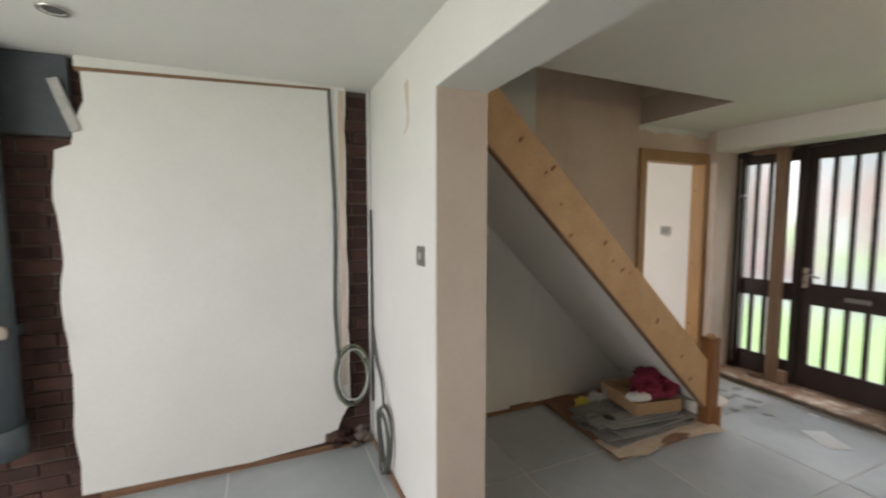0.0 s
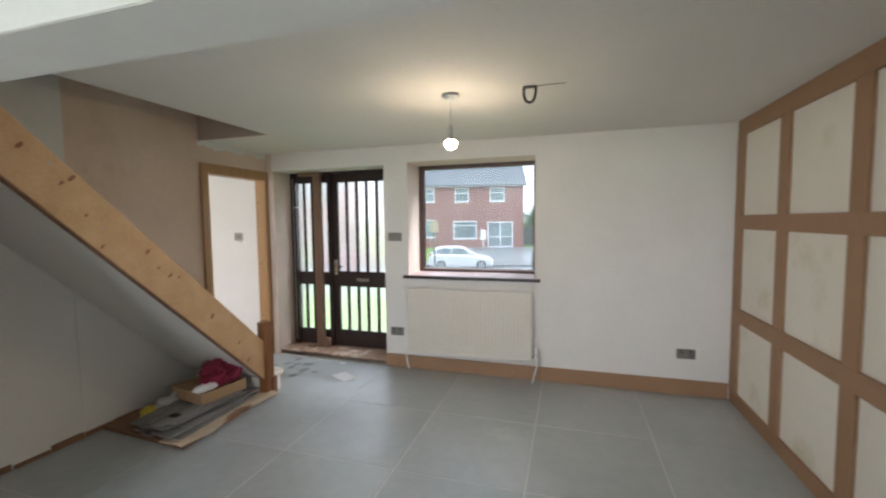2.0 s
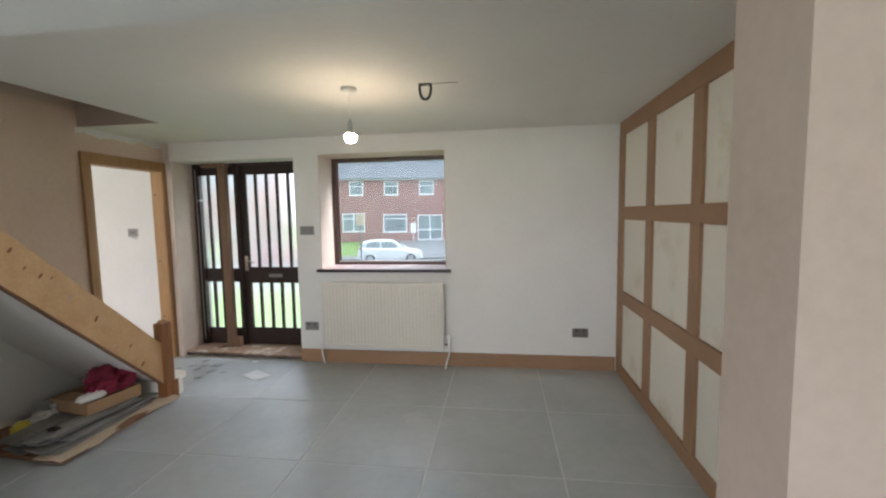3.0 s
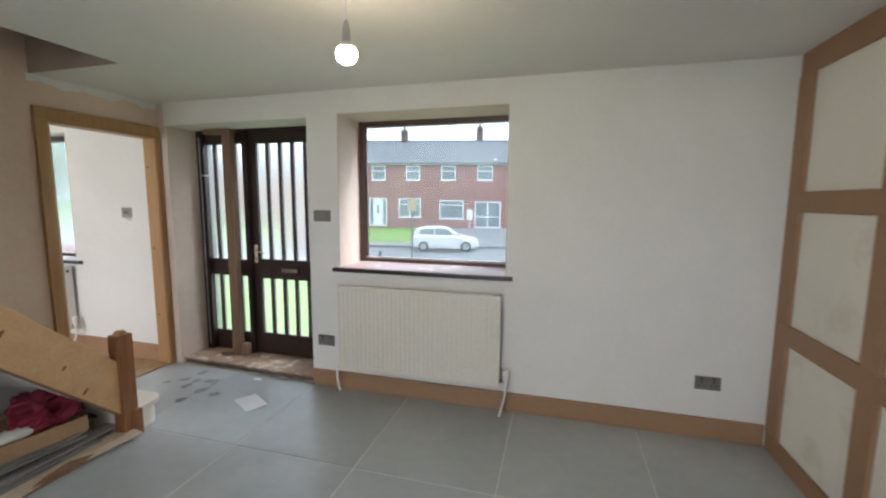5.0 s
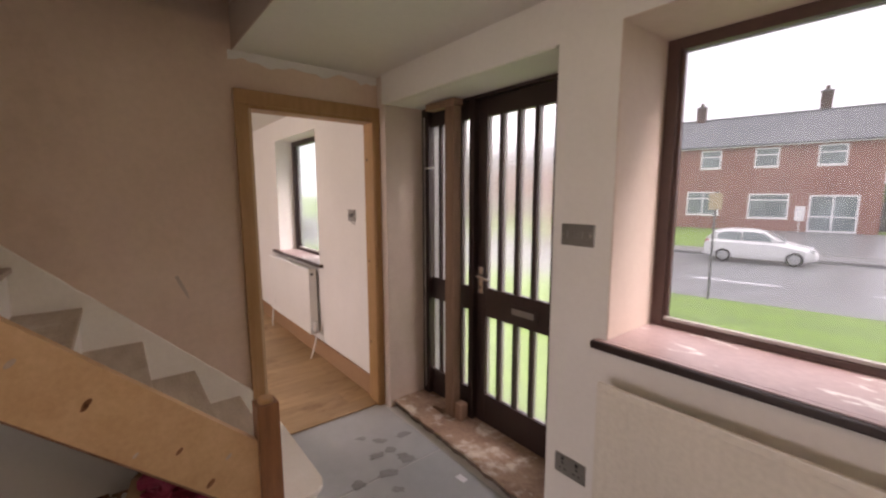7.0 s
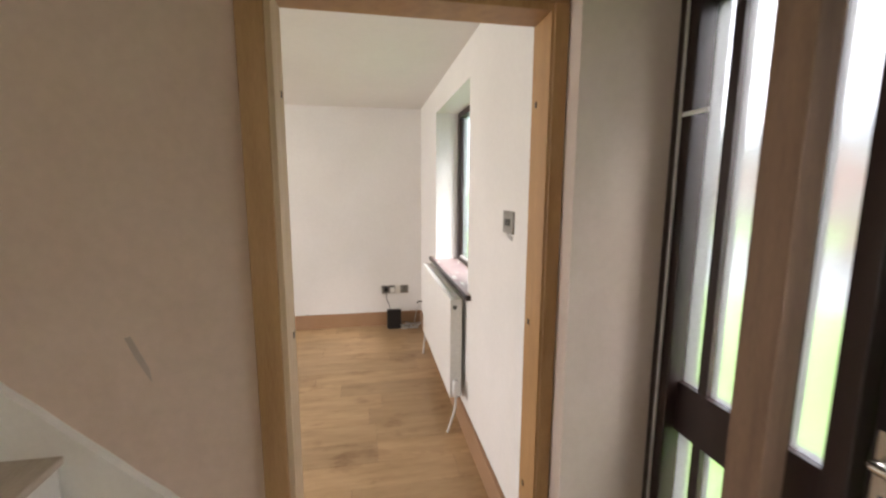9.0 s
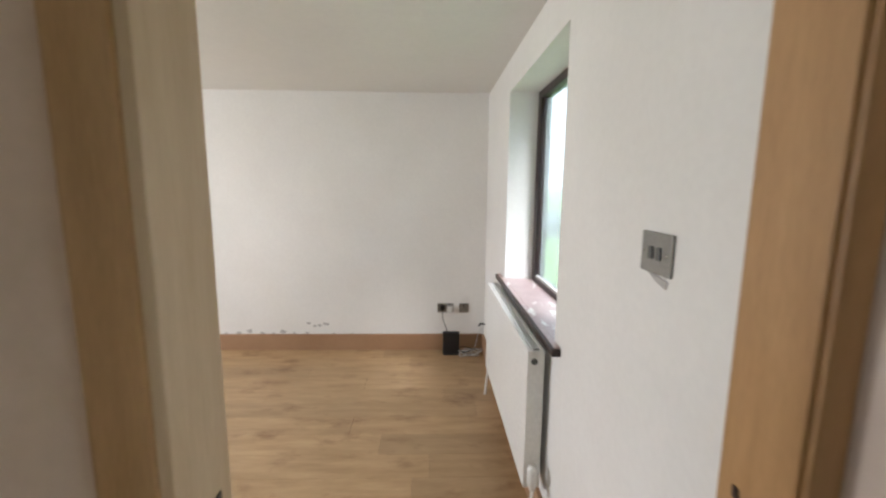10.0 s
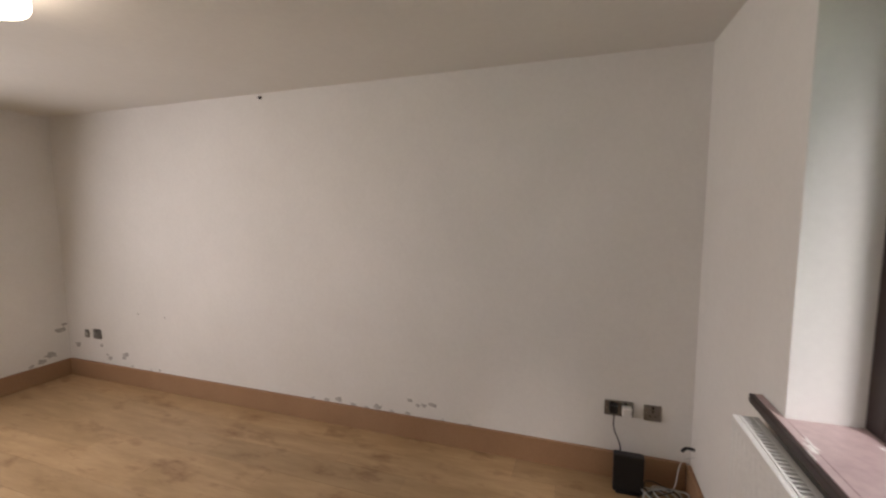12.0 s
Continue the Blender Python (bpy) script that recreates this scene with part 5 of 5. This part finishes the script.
for u0 in (5.6, 8.4, 10.8):
    w2 = part("window", street(boxed(u0, u0 + 1.3, 1.75, 1.82, 2.5, 3.6)), UPVC, h2)
    part("pane", street(boxed(u0 + 0.1, u0 + 1.2, 1.74, 1.75, 2.6, 3.5)), DARKPANE, w2)
h3 = house(6.7, 16.0, 30.0, 37.0, -0.4, 3.6, 5.4, "distant red brick house with grey roof")
w3 = part("window", street(boxed(8.6, 10.1, 29.95, 30.02, 2.0, 3.0)), UPVC, h3)
part("pane", street(boxed(8.7, 10.0, 29.94, 29.95, 2.1, 2.9)), DARKPANE, w3)
h4 = house(-30.0, -15.5, 0.5, 7.8, -0.5, 4.5, 6.4, "red brick terrace further along the road")
for u0 in (-28.5, -25.0, -21.5, -18.0):
    house_window(h4, u0, u0 + 1.2, 3.1, 4.2, (("h", 0.7),))
    house_window(h4, u0, u0 + 1.6, 0.2, 1.6, (("h", 0.95),))
fn = thing("fence", "dark weathered board fence between the houses", "fence", spot_on(2.2, 3.2, -0.5))
for i in range(18):
    u = 0.3 + i * 0.195
    part("board", street(boxed(u, u + 0.188, 3.15 + 0.01 * (i % 2), 3.18 + 0.01 * (i % 2), -0.6, 1.18 + 0.02 * (i % 3))), FENCE, fn)
part("rail", street(boxed(0.3, 3.82, 3.19, 3.24, 0.7, 0.8)), FENCE, fn)


def car(paint, label, u, v, heading, length=3.75):
    """A small five-door hatchback, nose along +x."""
    k = length / 4.0
    z0 = ROADZ if v < -11 else -0.68
    M = STREET @ Matrix.Translation((u, v, z0)) @ pose(0, 0, 0, 0, 0, heading) @ Matrix.Diagonal((k, k, k, 1))
    c = thing("car", label, "car", M.translation)

    def loft(sections):
        bm = bmesh.new()
        rings = []
        for x, hw, zb, zt, r in sections:
            ring = [(hw - r * 0.4, zb), (hw, zb + 0.15), (hw, zt - r), (hw - r, zt), (-hw + r, zt), (-hw, zt - r), (-hw, zb + 0.15), (-hw + r * 0.4, zb)]
            rings.append([bm.verts.new((x, yy, zz)) for yy, zz in ring])
        for a, b in zip(rings, rings[1:]):
            for i in range(8):
                bm.faces.new((a[i], a[(i + 1) % 8], b[(i + 1) % 8], b[i]))
        bm.faces.new(rings[0])
        bm.faces.new(rings[-1][::-1])
        return turned(bm, M)
    body = part("body", loft([(-2.0, 0.72, 0.35, 0.80, 0.08), (-1.93, 0.80, 0.28, 0.98, 0.10), (-1.5, 0.85, 0.22, 1.0, 0.10), (0.5, 0.86, 0.20, 0.95, 0.10), (0.95, 0.86, 0.20, 0.93, 0.14),
                              (1.6, 0.83, 0.22, 0.80, 0.16), (1.9, 0.74, 0.28, 0.68, 0.12), (2.0, 0.62, 0.36, 0.58, 0.08)]), paint, c, smooth=False)
    part("roof", loft([(-1.92, 0.70, 0.92, 1.02, 0.05), (-1.62, 0.64, 0.92, 1.36, 0.10), (-1.2, 0.63, 0.92, 1.46, 0.12), (-0.2, 0.62, 0.92, 1.47, 0.12), (0.25, 0.62, 0.92, 1.38, 0.12), (0.95, 0.72, 0.86, 0.95, 0.05)]), paint, body)
    for s in (-1, 1):
        for pts in ([(-1.5, 1.02), (-0.62, 1.0), (-0.62, 1.36), (-1.2, 1.36), (-1.45, 1.24)], [(-0.54, 1.0), (0.62, 0.98), (0.22, 1.30), (-0.1, 1.37), (-0.54, 1.37)]):
            b = bmesh.new()
            b.faces.new([b.verts.new((x, s * (0.735 - 0.24 * (z - 0.98)), z)) for x, z in pts])
            r_ = bmesh.ops.extrude_face_region(b, geom=b.faces[:])
            bmesh.ops.translate(b, vec=(0, s * 0.008, 0), verts=[g for g in r_["geom"] if isinstance(g, bmesh.types.BMVert)])
            part("side_window", turned(b, M), DARKPANE, body)
        part("mirror", turned(boxed(0.45, 0.58, s * 0.90 - 0.07, s * 0.90 + 0.07, 0.96, 1.08, 0.02), M), paint, body)
        part("headlamp", turned(boxed(1.66, 1.90, s * 0.66 - 0.1, s * 0.66 + 0.125, 0.60, 0.74, 0.03), M), LAMPGLASS, body)
        part("tail_lamp", turned(boxed(-1.97, -1.80, s * 0.72 - 0.06, s * 0.72 + 0.10, 0.78, 0.98, 0.02), M), LAMPRED, body)
        for x in (-1.23, 1.26):
            wl = part("wheel", turned(rod(bmesh.new(), (x, s * 0.66, 0.30), (x, s * 0.875, 0.30), 0.305, 24), M), TYRE, c)
            part("rim", turned(rod(bmesh.new(), (x, s * 0.875, 0.30), (x, s * 0.885, 0.30), 0.20, 16, 0.17), M), ALLOY, wl)
    b = bmesh.new()
    b.faces.new([b.verts.new(p) for p in ((0.93, -0.62, 0.975), (0.93, 0.62, 0.975), (0.31, 0.50, 1.385), (0.31, -0.50, 1.385))])
    part("windscreen", turned(b, M @ Matrix.Translation((0.012, 0, 0.012))), DARKPANE, body)
    part("bumper", turned(boxed(1.75, 2.02, -0.62, 0.62, 0.26, 0.46, 0.05), M), paint, body)
    part("grille", turned(boxed(1.96, 2.03, -0.45, 0.45, 0.34, 0.44, 0.01), M), BLACK, body)


car(CARWHITE, "white hatchback parked at the far kerb", -4.6, -11.9, 0, 3.42)
car(CARRED, "red hatchback parked at the far kerb", -10.9, -11.9, 0)
car(CARRED, "red car parked on the tarmac forecourt", 4.75, -0.9, 62)
car(CARRED, "red hatchback parked along the near kerb", -18.6, -18.9, 0)
car(CARDARK, "dark car parked further along the road", -25.5, -18.9, 180)

# posts and bin on the verge
sp = thing("sign_post", "thin grey street post with a tan plate", "sign post", spot_on(-5.13, -20.6, -0.75))
part("pole", street(rod(bmesh.new(), (-5.13, -20.6, -0.8), (-5.13, -20.6, 1.75), 0.028, 10)), FENCE, sp)
part("sign_plate", street(boxed(-5.26, -5.00, -20.66, -20.63, 1.35, 1.72, 0.004)), TAN, sp, "tan sign plate")
solid("bollard", street(lathe(bmesh.new(), [(0.06, 0), (0.06, 0.78), (0.045, 0.84), (0.01, 0.86)], (-6.15, -20.55, -0.76), 14)), FENCE, "short dark bollard on the grass verge", "bollard", at=spot_on(-6.15, -20.55, -0.76))
bp = thing("post_with_meter", "grey street post with a small box", "post", spot_on(-1.87, -20.45, -0.75))
part("pole", street(rod(bmesh.new(), (-1.87, -20.45, -0.76), (-1.87, -20.45, 0.72), 0.028, 12)), STEEL, bp)
part("post_box", street(boxed(-1.86, -1.76, -20.50, -20.40, -0.08, 0.42, 0.015)), FENCE, bp)
lb = thing("litter_bin", "grey plastic litter bin beside the post", "bin", spot_on(-1.75, -20.7, -0.74))
part("bin_body", street(lathe(bmesh.new(), [(0.15, 0.0), (0.19, 0.30), (0.195, 0.36)], (-1.75, -20.7, -0.735), 16)), BINGREY, lb)
part("bin_lid", street(lathe(bmesh.new(), [(0.205, 0.0), (0.205, 0.035), (0.1, 0.06)], (-1.75, -20.7, -0.375), 16)), BINGREY, lb)
fs = thing("notice_board", "white notice on a post before the house", "sign", spot_on(-3.3, -1.3, -0.55))
part("pole", street(boxed(-3.33, -3.27, -1.33, -1.27, -0.55, 0.6)), UPVC, fs)
part("board", street(boxed(-3.52, -3.08, -1.36, -1.33, 0.2, 1.0)), UPVC, fs)


def tree(label, at, height, spread, n, seed, trunk=0.18):
    random.seed(seed)
    tr = thing("tree", label, "tree", at)
    a = Vector(at)
    bm = bmesh.new()
    rod(bm, a - Vector((0, 0, 0.2)), a + Vector((0.1, 0, height * 0.45)), trunk, 9, trunk * 0.6)
    tips = []
    for i in range(7):
        ang = i * 2.4 + random.random()
        base = a + Vector((0.05, 0, height * random.uniform(0.25, 0.45)))
        tip = a + Vector((spread * 0.65 * math.cos(ang), spread * 0.65 * math.sin(ang), height * random.uniform(0.55, 0.9)))
        rod(bm, base, tip, trunk * 0.4, 6, trunk * 0.1)
        tips.append(tip)
    part("trunk", bm, BARK, tr)
    verts, faces = [], []
    clumps = tips + [a + Vector((random.uniform(-1, 1) * spread * 0.8, random.uniform(-1, 1) * spread * 0.8, height * random.uniform(0.3, 0.95))) for _ in range(14)]
    for i in range(n):
        c = random.choice(clumps)
        p = c + Vector((random.gauss(0, 1), random.gauss(0, 1), random.gauss(0, 0.8))) * spread * 0.22
        q = Euler((random.uniform(0, 6), random.uniform(0, 6), random.uniform(0, 6))).to_matrix()
        s = random.uniform(0.05, 0.11) * (1 + height / 8)
        k = len(verts)
        verts += [tuple(p + q @ Vector(o)) for o in ((-s, 0, 0), (0, -s * 0.5, s * 0.15), (s, 0, 0), (0, s * 0.5, s * 0.15))]
        faces.append((k, k + 1, k + 2, k + 3))
    me = bpy.data.meshes.new("crown")
    me.from_pydata([tuple(Vector(v) - a) for v in verts], [], faces)
    me.materials.append(LEAF)
    ob = new("crown", me)
    ob.parent = tr


tree("leafy green tree beyond the road", (-34.5, 24.0, -0.7), 7.6, 4.8, 8200, 71)
tree("leafy green tree in the distance", (-31.0, 27.5, -0.6), 7.0, 4.4, 7000, 72)
tree("leafy garden tree behind the fence", (-2.3, 62.0, -0.4), 4.0, 1.9, 2600, 73)
tree("leafy garden tree in the distance", (-5.2, 70.0, -0.4), 3.4, 2.0, 2000, 74)

# ---- pieces: bricks, tiles, planks ----
random.seed(81)
br = thing("wall_stripped_brick", "dark red brickwork stripped of plaster", "brickwork", (XW, -0.2, 0), kind="structure")
shared = {}


def brick_piece(w_):
    key = round(w_, 3)
    if key not in shared:
        shared[key] = mesh_of("brick", boxed(-0.05, 0.05, -w_ / 2, w_ / 2, -0.0325, 0.0325, 0.005), BRICK)
    return shared[key]


for y0, y1, z0, z1 in ((-1.20, -0.62, 0.02, 2.28), (0.42, 0.752, 0.02, 2.28)):
    row = 0
    z = z0 + 0.0325
    while z < z1:
        y = y0 - (0.1125 if row % 2 else 0)
        while y < y1:
            a, b = max(y, y0), min(y + 0.215, y1)
            if b - a > 0.04:
                ob = new("brick", brick_piece(b - a))
                ob.parent = br
                ob.location = (-0.098 + random.uniform(-0.006, 0.006), (a + b) / 2 + 0.2, z)
            y += 0.225
        z += 0.075
        row += 1
# grey floor tiles with pale joints
fl = thing("floor", "large grey slate effect floor tiles with pale joints", "floor", (0.4, 0.5, 0), kind="structure")
part("screed", boxed(R2E - 0.1, XE + 0.1, RY - 0.1, YF + 0.1, -0.12, -0.0025), GROUT, fl, "pale grout bed")
xs = [-2.04, -1.23, -0.435, 0.36, 1.155, 1.95, 2.705]
ys = [3.98, 3.08, 2.28, 1.48, 0.68, -0.12, -0.92, -1.72, -2.52, -2.96]
tiles = {}
for i in range(len(xs) - 1):
    for j in range(len(ys) - 1):
        w_, d_ = xs[i + 1] - xs[i] - 0.009, ys[j] - ys[j + 1] - 0.009
        key = (round(w_, 3), round(d_, 3))
        if key not in tiles:
            tiles[key] = mesh_of("tile", boxed(-w_ / 2, w_ / 2, -d_ / 2, d_ / 2, -0.008, 0, 0.0015), TILE)
        ob = new("tile", tiles[key])
        ob.parent = fl
        ob.location = ((xs[i] + xs[i + 1]) / 2 - 0.4, (ys[j] + ys[j + 1]) / 2 - 0.5, 0)
fp = thing("floor_room", "warm oak laminate floor boards", "floor", (-3.5, 1.6, R2F), kind="structure")
part("underlay", boxed(R2W - 0.05, XW - 0.002, R2S - 0.1, R2N + 0.1, -0.12, R2F - 0.0012), PLYBASE, fp)
planks = {}
x, col = R2W + 0.001, 0
while x < R2E - 0.01:
    w_ = min(0.192, R2E - x)
    y = R2S - random.uniform(0.1, 1.1)
    while y < R2N:
        a, b = max(y, R2S), min(y + 1.26, R2N)
        if b - a > 0.03:
            key = (round(w_, 3), round(b - a, 2))
            if key not in planks:
                planks[key] = mesh_of("plank", boxed(-w_ / 2 + 0.0006, w_ / 2 - 0.0006, -(b - a) / 2 + 0.0006, (b - a) / 2 - 0.0006, -0.007, 0, 0.0008), OAK)
            ob = new("plank", planks[key])
            ob.parent = fp
            ob.location = (x + w_ / 2 + 3.5, (a + b) / 2 - 1.6, 0)
        y += 1.26
    x += 0.192
    col += 1
ob = new("plank", mesh_of("plank", boxed(-0.056, 0.056, -(D1 - D0) / 2, (D1 - D0) / 2, -0.007, 0, 0.001), OAK))
ob.parent = fp
ob.location = ((R2E + XW) / 2 + 3.5, (D0 + D1) / 2 - 1.6, 0)
